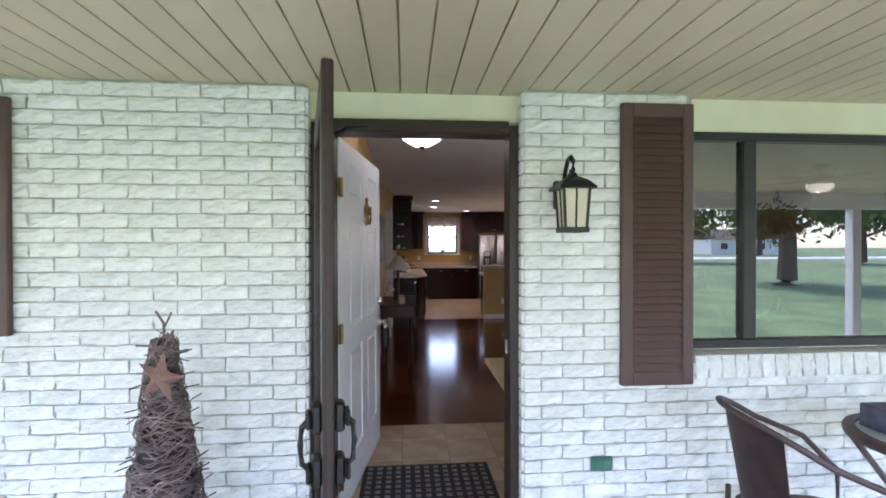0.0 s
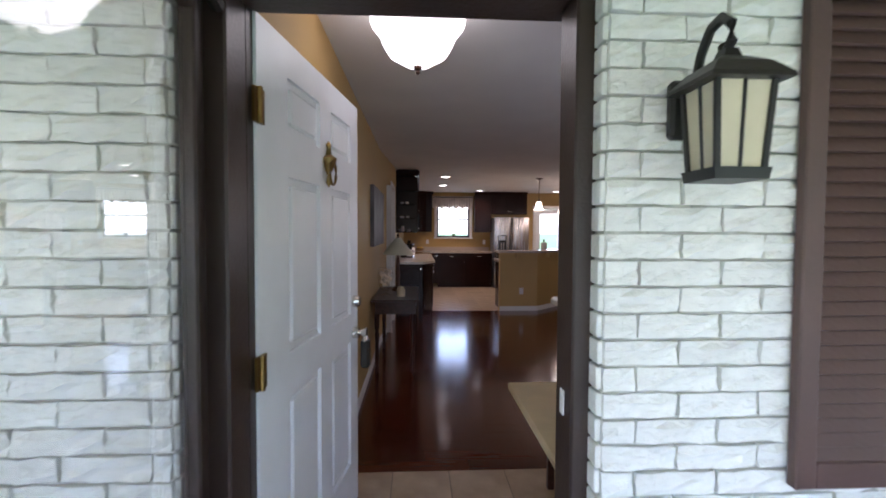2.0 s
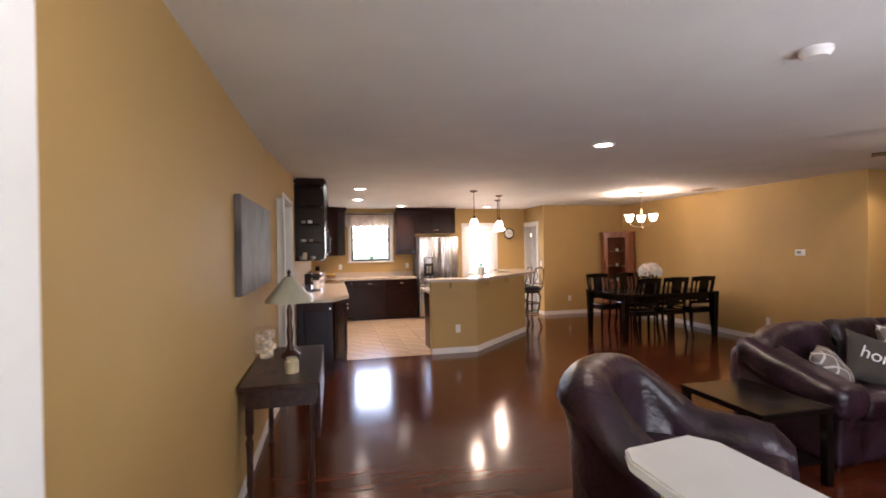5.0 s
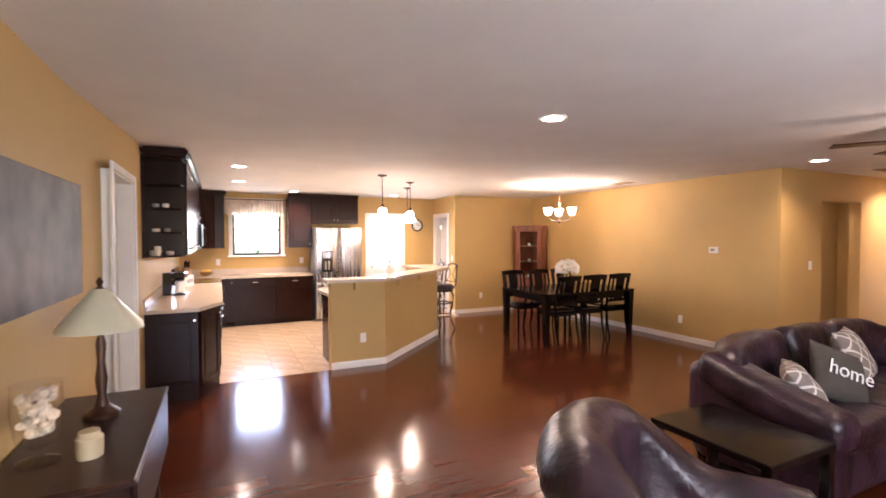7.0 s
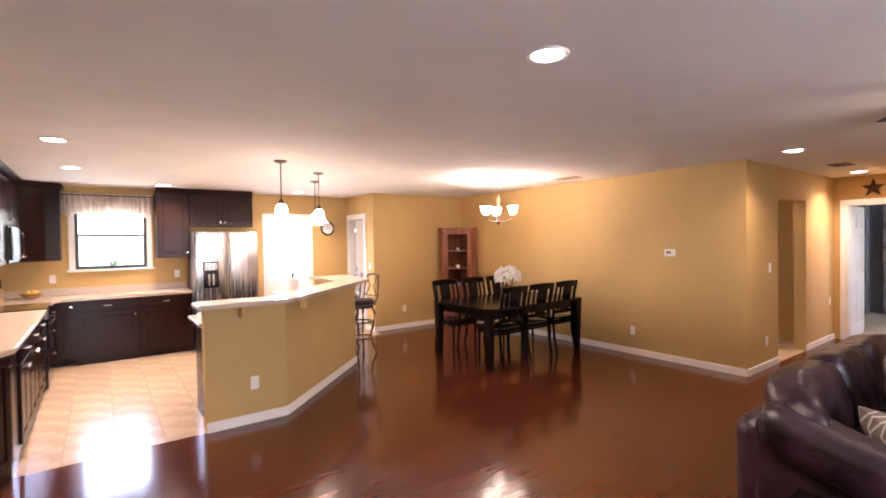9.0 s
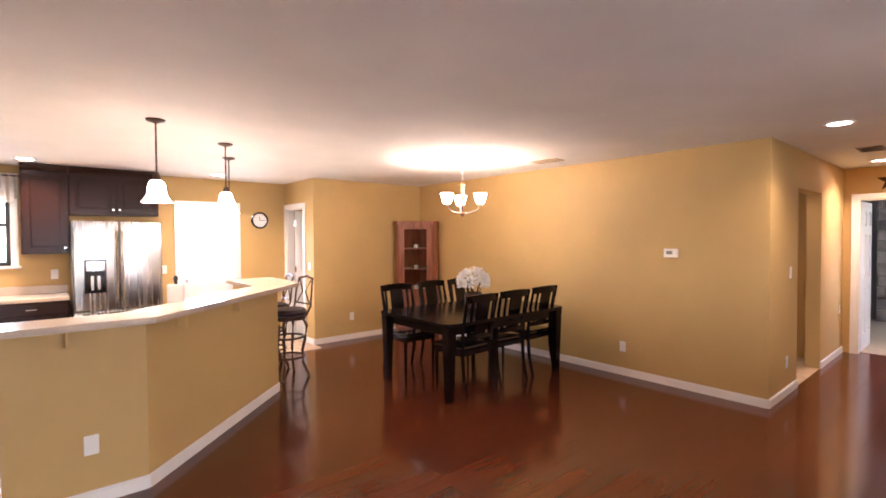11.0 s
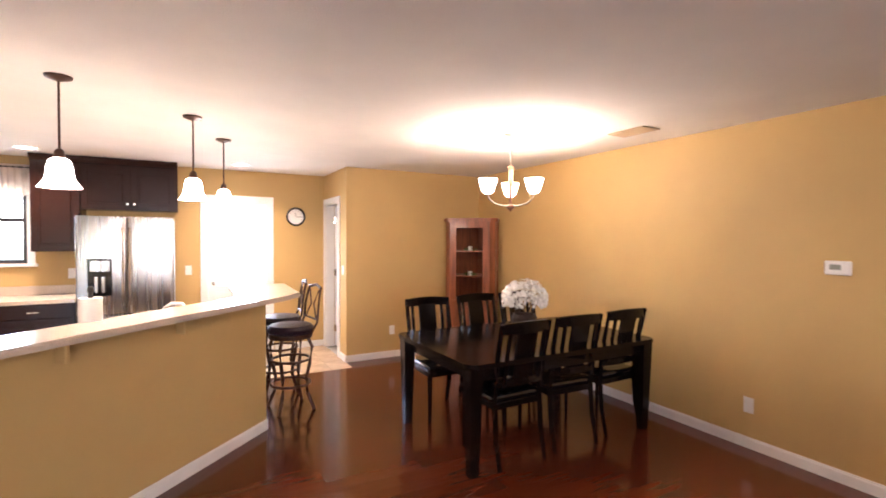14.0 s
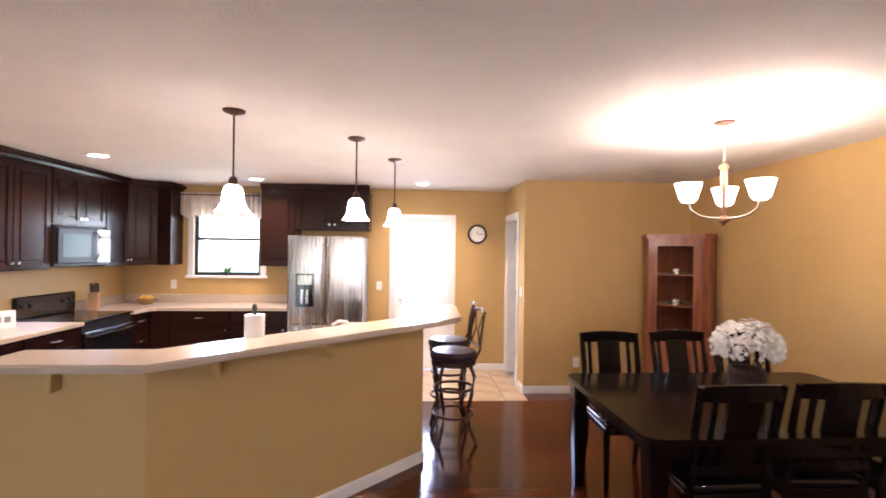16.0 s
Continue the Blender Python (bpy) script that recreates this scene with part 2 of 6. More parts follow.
# front wall, its brick facing is laid further down
structure("wall_front", wall("y", 2.66, 2.82, -8, 14, -0.3, 2.44, [(-0.335, 0.675, -0.3, 2.1), (1.53, 3.95, 0.94, 2.07), (-3.3, -2.0, 1.18, 2.1)]), M_CREAM, "cream painted front wall behind the brick", "wall")
DOORX0, DOORX1 = -0.40, 0.66
BRICK_HOLES = [(DOORX0, DOORX1, -0.3, 2.3), (1.53, 3.95, 0.92, 2.3), (-3.3, -2.0, 1.18, 2.3)]
brick_wall = structure("wall_brick", wall("y", 2.55, 2.66, -8, 11, -0.3, 2.25, BRICK_HOLES), M_MORTAR, "white painted brick front wall of the porch", "brick wall")
bm = wall("y", 2.664, 2.80, LX, 8.0, 0.0, CZ, [(-0.335, 0.675, 0, 2.1), (1.53, 3.95, 0.94, 2.07)])
for v in bm.verts:
    v.co.y += 0.03 if v.co.y > 2.75 else 0.157
structure("wall_south", bm, M_WALL, "tan painted wall beside the front door", "wall")


def west(y):
    """The face of the long wall, which runs in slightly towards the kitchen."""
    return LX + 0.11 * min(1.0, max(0.0, (y - 7.3) / 1.7))


bm = wall("x", LX - 0.14, LX, 2.82, BY + 0.14, 0, CZ, [(2.83, 7.3, 0, 0), (7.93, 8.82, 0, 2.06), (9.0, 10.0, 0, 0)])
for v in bm.verts:
    v.co.x += west(v.co.y) - LX
structure("wall_west", bm, M_WALL, "long tan painted wall", "wall")
structure("wall_north", wall("y", BY, BY + 0.16, LX, RX, 0, CZ, [(0.70, 1.56, 1.26, 2.12), (3.32, 4.08, 0, 2.04)]), M_WALL, "tan kitchen wall with window and back door", "wall")
structure("wall_east_dining", wall("x", RX, RX + 0.14, 7.56, BY, 0, CZ), M_WALL, "tan dining room wall", "wall")
structure("wall_closet_front", box(4.84, RX, 12.64, 12.76, 0, CZ), M_WALL, "tan wall behind the corner cabinet", "wall")
structure("wall_closet_side", wall("x", 4.84, 4.96, 12.76, BY, 0, CZ, [(12.98, 13.62, 0, 2.03)]), M_WALL, "tan wall with a white door", "wall")
structure("wall_hall", wall("y", 7.53, 7.67, RX + 0.003, 10.0, 0, CZ, [(7.72, 8.72, 0, 2.05)]), M_WALL, "tan hallway wall with a cased opening", "wall")
structure("wall_hall_end", wall("x", 9.95, 10.09, 5.6, 7.53, 0, CZ, [(6.62, 7.38, 0, 2.03)]), M_WALL, "tan wall at the hallway's end", "wall")
structure("wall_hall_south", box(8.0, 9.95, 6.46, 6.58, 0, CZ), M_WALL, "tan hallway wall", "wall")
structure("wall_east_living", box(8.0, 8.12, 2.83, 6.46, 0, CZ), M_WALL, "tan living room wall", "wall")
structure("wall_passage", box(7.3, 9.2, 8.02, 8.12, 0, CZ), M_WALL, "tan wall inside the passage", "wall")
structure("wall_passage_west", box(7.2, 7.3, 7.67, 8.65, 0, CZ), M_WALL, "tan wall inside the passage", "wall")
structure("wall_passage_east", box(9.2, 9.3, 7.67, 8.65, 0, CZ), M_WALL, "tan wall inside the passage", "wall")
structure("wall_side_room", wall("x", -1.5, -1.4, 8.0, 9.6, 0, CZ), M_WALL, "tan wall of the side room", "wall")
structure("wall_side_room_south", box(-1.4, LX - 0.14, 7.9, 8.0, 0, CZ), M_WALL, "tan wall of the side room", "wall")
structure("wall_side_room_north", box(-1.4, LX - 0.14, 9.6, 9.7, 0, CZ), M_WALL, "tan wall of the side room", "wall")
M_BLUE = mat("blue_grey_paint", (0.42, 0.44, 0.50), 0.7, var=0.06, scale=2)
structure("wall_bedroom_back", wall("x", 13.6, 13.7, 5.0, 9.5, 0, CZ), M_BLUE, "blue grey bedroom wall", "wall")
structure("wall_bedroom_north", box(10.09, 13.6, 9.5, 9.6, 0, CZ), M_BLUE, "blue grey bedroom wall", "wall")
structure("wall_bedroom_south", wall("y", 4.9, 5.0, 10.09, 13.6, 0, CZ, [(11.0, 13.0, 0.9, 2.1)]), M_BLUE, "blue grey bedroom wall with a window", "wall")
structure("wall_bedroom_west", box(9.97, 10.09, 7.68, 9.5, 0, CZ), M_BLUE, "blue grey bedroom wall", "wall")
structure("ceiling", box(-1.5, 13.7, 2.83, BY + 0.16, CZ, CZ + 0.1), M_CEIL, "flat off-white textured ceiling", "ceiling")
bm = bmesh.new()
prism(bm, [(-9, 2.2), (14.5, 2.2), (14.5, 15), (-9, 15)], 2.56, 2.62)
structure("roof", bm, M_BROWN, "brown roof deck", "roof")
structure("carpet", box(10.09, 13.6, 5.0, 9.5, -0.02, 0.012), M_CARPET, "beige bedroom carpet", "carpet")
structure("floor_passage", box(7.3, 9.2, 7.53, 8.55, -0.02, 0.008), M_TILE, "beige tiled passage floor", "floor")
structure("floor_side_room", box(-1.4, LX, 8.0, 9.6, -0.02, 0.004), M_CARPET, "beige side room floor", "floor")

# porch ceiling: boards that run away from the wall
bm = bmesh.new()
x = -8.012
while x < 11:
    bx(bm, x + 0.004, x + 0.122, -1.6, 2.66, 2.25, 2.268)
    x += 0.126
bx(bm, -8, 11, -1.6, 2.66, 2.266, 2.28)
structure("ceiling_porch", bm, M_SOFFIT, "beige vinyl board porch ceiling", "porch ceiling")
structure("beam", box(-8, 11, -1.6, -1.42, 2.02, 2.25), M_TRIM, "white beam along the porch edge", "beam")


def base_run(name, pts, t=0.014, h=0.09):
    """A baseboard along points, on the left side of the way."""
    bm = bmesh.new()
    for (xa, ya), (xb, yb) in zip(pts, pts[1:]):
        d = Vector((xb - xa, yb - ya, 0))
        ln = d.length
        m = Matrix.Translation((xa, ya, 0)) @ Matrix.Rotation(math.atan2(d.y, d.x), 4, "Z")
        bx(bm, 0, ln, 0.001, t, 0.0, h - 0.012, m=m)
        bx(bm, 0, ln, 0.001, t * 0.6, h - 0.012, h, m=m)
    structure(name, bm, M_TRIM, "white painted baseboard", "baseboard")


base_run("baseboard", [(west(7.84), 7.84), (LX, 7.3), (LX, 2.85)])
base_run("baseboard", [(RX, 7.53), (RX, 12.64)])
base_run("baseboard", [(RX, 12.64), (4.84, 12.64), (4.84, 12.9)])
base_run("baseboard", [(7.72, 7.53), (RX, 7.53)])
base_run("baseboard", [(9.95, 7.53), (8.72, 7.53)])
base_run("baseboard", [(9.2, 8.02), (7.3, 8.02)])
base_run("baseboard", [(4.84, BY), (4.16, BY)])
base_run("baseboard", [(3.24, BY), (3.0, BY)])
base_run("baseboard", [(8.0, 2.84), (8.0, 6.58)])


# ---- doors and windows ----
def casing(name, axis, c, a0, a1, z1, w=0.07, t=0.018, side=1, material=None, jamb=0.14, label="white painted door casing"):
    """Trim round an opening on a wall face at c; side: the way it stands proud."""
    bm = bmesh.new()
    lo, hi = (c, c + side * t) if side > 0 else (c - t, c)

    def add(s, e, za, zb, l, h):
        if axis == "x":
            bx(bm, l, h, s, e, za, zb, 0.003)
        else:
            bx(bm, s, e, l, h, za, zb, 0.003)
    add(a0 - w, a0, 0, z1 + w, lo, hi)
    add(a1, a1 + w, 0, z1 + w, lo, hi)
    add(a0, a1, z1, z1 + w, lo, hi)
    jl, jh = (c - jamb, c) if side > 0 else (c, c + jamb)
    add(a0, a0 + 0.018, 0, z1, jl, jh)
    add(a1 - 0.018, a1, 0, z1, jl, jh)
    add(a0 + 0.018, a1 - 0.018, z1 - 0.018, z1, jl, jh)
    structure(name, bm, material or M_TRIM, label, "trim")


def panel_leaf(parent, w, h, th, cols, rows, material, name="leaf"):
    """Stiles, rails and raised panels; local x along the leaf, outer face at y = 0."""
    xs, zs = [0.0], [0.0]
    for a, b in cols:
        xs += [a, b]
    for a, b in rows:
        zs += [a, b]
    xs.append(w)
    zs.append(h)
    bm = bmesh.new()
    for i in range(0, len(xs), 2):
        bx(bm, xs[i], xs[i + 1], 0, th, 0, h)
    for j in range(0, len(zs), 2):
        for a, b in cols:
            bx(bm, a, b, 0, th, zs[j], zs[j + 1])
    bmesh.ops.remove_doubles(bm, verts=bm.verts, dist=1e-5)
    leaf = part(name, bm, material, parent)
    for a, b in cols:
        for c, d in rows:
            bm = bmesh.new()
            bx(bm, a, b, 0.014, th - 0.014, c, d)
            for y0, y1, s in ((0.003, 0.0142, 1), (th - 0.0142, th - 0.003, -1)):
                bx(bm, a + 0.028, b - 0.028, y0, y1, c + 0.028, d - 0.028, 0.0105)
            part("panel", bm, material, leaf)
    return leaf


front_door = thing("door_front", (-0.275, 2.79, 0.012), "open white six-panel front door with brass knocker", "door", rz=82.0)
front_door["kind"] = "structure"
leaf = panel_leaf(front_door, 1.09, 2.05, 0.045, [(0.22, 0.53), (0.67, 0.96)], [(0.24, 0.86), (1.0, 1.60), (1.75, 1.93)], M_DOORW)
for z in (0.22, 1.0, 1.78):
    bm = box(-0.030, 0.030, -0.010, -0.001, z - 0.05, z + 0.05)
    tube(bm, [(-0.006, -0.014, z - 0.052), (-0.006, -0.014, z + 0.052)], 0.008)
    part("hinge", bm, M_BRASS, front_door, "aged brass hinge")
bm = bmesh.new()
for s in (-1,):
    tube(bm, [(1.01, 0.0, 0.90), (1.01, -0.03, 0.90), (1.01, -0.035, 0.90), (1.01, -0.07, 0.90)], [0.03, 0.028, 0.014, 0.026], 14)
bx(bm, 0.99, 1.033, -0.075, -0.045, 0.78, 0.89, 0.01)
part("lock_handle", bm, M_CHROME, front_door, "brushed nickel knob", True)
part("lock_box", box(0.987, 1.035, -0.085, -0.040, 0.72, 0.865, 0.01), M_BLKMET, front_door, "black hanging key box")
bm = tube(bmesh.new(), [(1.01, 0.0, 1.06), (1.01, -0.02, 1.06), (1.01, -0.035, 1.06)], [0.03, 0.03, 0.022], 14)
part("deadbolt", bm, M_CHROME, front_door, "round nickel deadbolt", True)
bm = bmesh.new()
lathe(bm, [(0.002, -0.10), (0.012, -0.08), (0.006, -0.05), (0.03, 0.0), (0.034, 0.02), (0.012, 0.035), (0.008, 0.06), (0.012, 0.075), (0.002, 0.09)], (0.60, -0.012, 1.70), 12)
tube(bm, [(0.60 + 0.04 * math.sin(a), -0.03, 1.68 - 0.055 * math.cos(a) * 0.9 - 0.02) for a in [-2.6 + i * 0.4 for i in range(14)]], 0.006, 6)
part("knocker", bm, M_BRASS, front_door, "aged brass door knocker", True)

# frame of the front door
bm = bmesh.new()
bx(bm, DOORX0 + 0.002, -0.285, 2.60, 2.74, -0.1, 2.09, 0.006)
bx(bm, 0.60, DOORX1 - 0.002, 2.60, 2.74, -0.1, 2.09, 0.006)
bx(bm, -0.285, 0.60, 2.60, 2.74, 2.045, 2.11, 0.006)
bx(bm, -0.335, -0.285, 2.74, 2.80, -0.02, 2.06)
bx(bm, 0.645, 0.675, 2.74, 2.80, -0.02, 2.06)
bx(bm, -0.285, 0.645, 2.74, 2.80, 2.06, 2.10)
structure("door_frame", bm, M_BROWN, "dark brown painted wooden door frame", "door frame")
structure("lintel_panel", box(DOORX0, DOORX1, 2.64, 2.657, 2.11, 2.25), M_CREAM, "cream panel over the door", "panel")
structure("frieze", box(1.53, 3.95, 2.62, 2.657, 2.075, 2.25), M_CREAM, "cream board over the window", "panel")
structure("threshold", box(-0.335, 0.675, 2.6, 2.83, -0.1, 0.012, 0.006), M_BROWN, "worn brown door sill", "sill")
structure("door_jamb_inner", box(0.636, 0.66, 2.80, 2.818, 0, 2.05), M_TRIM, "white inner door jamb", "trim")
strike = thing("strike_plate", (0.598, 2.67, 0.955), "small white strike plate on the door frame", "strike plate")
part("plate", box(-0.003, 0.003, -0.012, 0.018, -0.035, 0.035, 0.002), M_WHITE, strike)

# storm door, swung out over the porch
storm = thing("door_storm", (-0.347, 2.575, -0.08), "open brown storm door with full glass", "storm door", rz=-77.9)
storm["kind"] = "structure"
bm = bmesh.new()
for a, b, c, d in ((0, 0.085, 0, 2.11), (0.80, 0.94, 0, 2.11), (0.085, 0.80, 0, 0.2), (0.085, 0.80, 2.01, 2.11)):
    bx(bm, a, b, -0.018, 0.018, c, d, 0.006)
part("door_frame", bm, M_BROWN, storm)
part("weather_strip", box(0.941, 0.945, -0.004, 0.004, 0.02, 2.09), mat("dark_strip", (0.06, 0.04, 0.03), 0.8), storm, "worn dark weather strip")
pane = part("pane", box(0.085, 0.80, -0.003, 0.003, 0.2, 2.01), M_GLASS, storm)
pane.visible_shadow = False
for y in (-1, 1):
    bm = bmesh.new()
    for z in (0.885, 1.045):
        bx(bm, 0.865, 0.915, y * 0.018, y * 0.05, z - 0.045, z + 0.045, 0.008)
        bx(bm, 0.875, 0.93, y * 0.05, y * 0.065, z - 0.025, z + 0.025, 0.006)
    tube(bm, [(0.89, y * 0.05, 0.885), (0.89, y * 0.075, 0.91), (0.89, y * 0.08, 0.965), (0.89, y * 0.075, 1.02), (0.89, y * 0.05, 1.045)], 0.009)
    part("handle", bm, M_BLKMET, storm, "black pull handle")
bm = tube(bmesh.new(), [(0.02, 0.03, 2.09), (0.20, 0.12, 2.09), (0.24, 0.22, 2.09)], 0.012)
tube(bm, [(0.0, 0.05, 2.06), (0.3, 0.03, 2.06)], 0.018)
part("closer_arm", bm, M_BLKMET, storm, "black closer arm")


def sash_window(name, axis_y, x0, x1, z0, z1, material, mull=(), rail=None, label="", depth=0.06):
    w = thing(name, (0, axis_y, 0), label, "window")
    w["kind"] = "structure"
    bm = bmesh.new()
    f = 0.045
    for a, b, c, d in ((x0, x0 + f, z0, z1), (x1 - f, x1, z0, z1), (x0 + f, x1 - f, z0, z0 + f), (x0 + f, x1 - f, z1 - f, z1)):
        bx(bm, a, b, -depth / 2, depth / 2, c, d, 0.004)
    part("window_frame", bm, material, w)
    edges = [x0 + f, *[v for m in mull for v in (m - 0.035, m + 0.035)], x1 - f]
    for m in mull:
        part("mullion", box(m - 0.035, m + 0.035, -depth / 2 - 0.006, depth / 2, z0 + f, z1 - f, 0.004), material, w)
    for a, b in zip(edges[::2], edges[1::2]):
        if rail:
            part("rail", box(a, b, -0.022, 0.022, rail - 0.02, rail + 0.02, 0.004), material, w)
        p = part("pane", box(a, b, -0.003, 0.003, z0 + f, z1 - f), M_GLASS2 if axis_y < 3 else M_GLASS, w)
        p.visible_shadow = False
    return w


M_BLKFR = mat("dark_window_frame", (0.02, 0.018, 0.018), 0.4, var=0.15, bump=0.05)
sash_window("window_1", 2.63, 1.53, 3.95, 0.94, 2.075, M_BLKFR, (1.885, 3.55), label="wide dark-framed living room picture window")
sash_window("window_2", 2.63, -3.3, -2.0, 1.18, 2.1, M_BLKFR, (-2.65,), label="dark-framed window beside the porch")
kw = sash_window("window_3", BY + 0.06, 0.70, 1.56, 1.26, 2.12, M_BLKFR, (), 1.74, label="black-framed kitchen sash window")
bm = bmesh.new()
for a, b, c, d in ((0.63, 0.70, 1.23, 2.19), (1.56, 1.63, 1.23, 2.19), (0.70, 1.56, 2.12, 2.19)):
    bx(bm, a, b, BY - 0.016, BY - 0.001, c, d, 0.003)
structure("trim_window", bm, M_TRIM, "white kitchen window trim", "trim")
structure("window_sill", box(0.61, 1.65, BY - 0.05, BY + 0.03, 1.225, 1.258, 0.006), M_TRIM, "white kitchen window sill", "sill")
sash_window("window_4", 4.95, 11.0, 13.0, 0.9, 2.1, M_TRIM, (12.0,), label="white bedroom window")

# back door, half glazed, with a blind
casing("trim_back_door", "y", BY, 3.325, 4.075, 2.035, side=-1)
bd = thing("door_back", (3.345, BY + 0.03, 0.01), "white back door with a bright glazed half and blind", "door")
bd["kind"] = "structure"
bm = bmesh.new()
for a, b, c, d in ((0, 0.11, 0, 2.0), (0.60, 0.71, 0, 2.0), (0.11, 0.60, 0, 0.14), (0.11, 0.60, 0.74, 0.92), (0.11, 0.60, 1.88, 2.0)):
    bx(bm, a, b, 0, 0.045, c, d)
part("door_frame", bm, M_DOORW, bd)
part("panel", box(0.11, 0.60, 0.012, 0.033, 0.14, 0.74), M_DOORW, bd)
p = part("pane", box(0.11, 0.60, 0.018, 0.026, 0.92, 1.88), M_GLASS, bd)
p.visible_shadow = False
bm = bmesh.new()
for i in range(7):
    bx(bm, 0.12, 0.59, -0.012, 0.012, 1.80 + i * 0.011, 1.806 + i * 0.011)
part("blind", bm, M_BLIND, bd, "gathered white blind")
part("door_knob", lathe(bmesh.new(), [(0.02, 0), (0.026, 0.02), (0.02, 0.04)], (0.06, -0.03, 0.93), 12), M_CHROME, bd)

# closet door, ajar
casing("trim_closet_door", "x", 4.84, 12.98, 13.62, 2.03, side=-1, jamb=0.12)
cd = thing("door_closet", (4.965, 13.60, 0.01), "white paneled closet door standing ajar", "door", rz=-28)
cd["kind"] = "structure"
panel_leaf(cd, 0.60, 2.0, 0.035, [(0.09, 0.26), (0.34, 0.51)], [(0.22, 0.84), (0.98, 1.56), (1.68, 1.88)], M_DOORW)
for z in (0.25, 1.05, 1.8):
    part("hinge", box(-0.012, 0.02, -0.008, 0.0, z - 0.045, z + 0.045), M_CHROME, cd)
# side room door and casing
casing("trim_side_door", "x", west(8.9) - 0.004, 7.93, 8.82, 2.06, w=0.05, side=1)
sd = thing("door_side", (west(8.0) - 0.06, 7.955, 0.01), "plain cream side door, closed, with a dark knob", "door", rz=90)
sd["kind"] = "structure"
part("leaf", box(0, 0.84, 0, 0.035, 0, 2.03, 0.003), mat("cream_door", (0.70, 0.62, 0.42), 0.45, var=0.04, scale=3), sd)
part("door_knob", tube(bmesh.new(), [(0.06, 0.0, 0.95), (0.06, -0.03, 0.95), (0.06, -0.035, 0.95), (0.06, -0.06, 0.95)], [0.012, 0.012, 0.026, 0.022], 12), M_BLKMET, sd, "dark knob", True)
# hall end door
casing("trim_hall_door", "x", 9.95, 6.62, 7.38, 2.03, side=-1)
hd = thing("door_hall", (10.1, 7.36, 0.01), "white bedroom door standing wide open", "door", rz=0)
hd["kind"] = "structure"
panel_leaf(hd, 0.74, 2.0, 0.035, [(0.1, 0.32), (0.42, 0.64)], [(0.22, 0.84), (0.98, 1.56), (1.68, 1.88)], M_DOORW)


# ---- knee wall by the front door ----
kn = thing("knee_wall", (0, 0, 0), "tan half wall with a chamfered white cap", "half wall")
kn["kind"] = "structure"
part("half_wall", box(1.03, 1.17, 2.835, 4.02, 0, 1.02), M_WALL, kn)
part("cap", prism(bmesh.new(), [(0.955, 2.84), (1.235, 2.84), (1.235, 4.06), (1.19, 4.12), (0.985, 4.09), (0.955, 4.03)], 1.02, 1.05, 0.005), M_CAP, kn, "white painted cap")
bench = thing("bench", (0, 0, 0), "cream bench seat on dark legs beside the half wall", "bench")
part("seat", box(0.70, 1.028, 2.95, 3.97, 0.545, 0.585, 0.008), mat("cream_seat", (0.62, 0.52, 0.30), 0.5, var=0.06), bench)
for xx in (0.93, 1.0):
    for yy in (3.0, 3.9):
        part("leg", box(xx - 0.018, xx + 0.018, yy - 0.018, yy + 0.018, 0.008, 0.545, 0.003), M_CONSOLE, bench)

# ---- peninsula with its raised bar ----
pen = thing("peninsula", (0, 0, 0), "angled tan half wall carrying a raised breakfast bar", "kitchen peninsula")
pen["kind"] = "structure"
part("half_wall", prism(bmesh.new(), [(1.66, 9.65), (2.334, 9.65), (3.66, 10.96), (3.66, 12.0), (3.53, 12.0), (3.53, 11.015), (2.28, 9.78), (1.66, 9.78)], 0, 1.045), M_WALL, pen)
base_run("baseboard", [(3.66, 12.0), (3.66, 10.96), (2.334, 9.65), (1.66, 9.65)][::-1], t=-0.014)
bar = thing("breakfast_bar", (0, 0, 0), "beige laminate bar counter with rounded edge", "bar counter")
part("slab", prism(bmesh.new(), [(1.60, 9.56), (2.375, 9.555), (3.80, 10.93), (3.97, 11.13), (4.0, 12.05), (3.46, 12.05), (3.46, 11.05), (2.25, 9.90), (1.60, 9.90)], 1.047, 1.087, 0.008), M_COUNTER, bar)
for px, py, a in ((1.95, 9.645, 0), (2.55, 9.855, 44.6), (3.05, 10.35, 44.6)):
    br = thing("bracket", (px, py, 1.045), "tan painted bracket under the bar top", "bracket", "bar brackets", rz=a)
    part("arm", box(-0.012, 0.012, -0.07, 0.0, -0.09, 0.0, 0.004), M_WALL, br)
pb_ = thing("peninsula_cabinet", (0, 0, 0), "dark espresso base cabinets behind the bar", "cabinet")
part("body", prism(bmesh.new(), [(1.70, 9.782), (2.278, 9.782), (3.528, 11.017), (3.528, 11.98), (2.95, 11.98), (2.95, 11.25), (2.05, 10.36), (1.70, 10.36)], 0.008, 0.87), M_ESP, pb_)
pc_ = thing("peninsula_counter", (0, 0, 0), "beige lower counter behind the bar", "countertop")
part("slab", prism(bmesh.new(), [(1.64, 9.782), (2.278, 9.782), (3.528, 11.017), (3.528, 12.0), (2.90, 12.0), (2.90, 11.28), (2.02, 10.40), (1.64, 10.40)], 0.872, 0.91, 0.006), M_COUNTER, pc_)


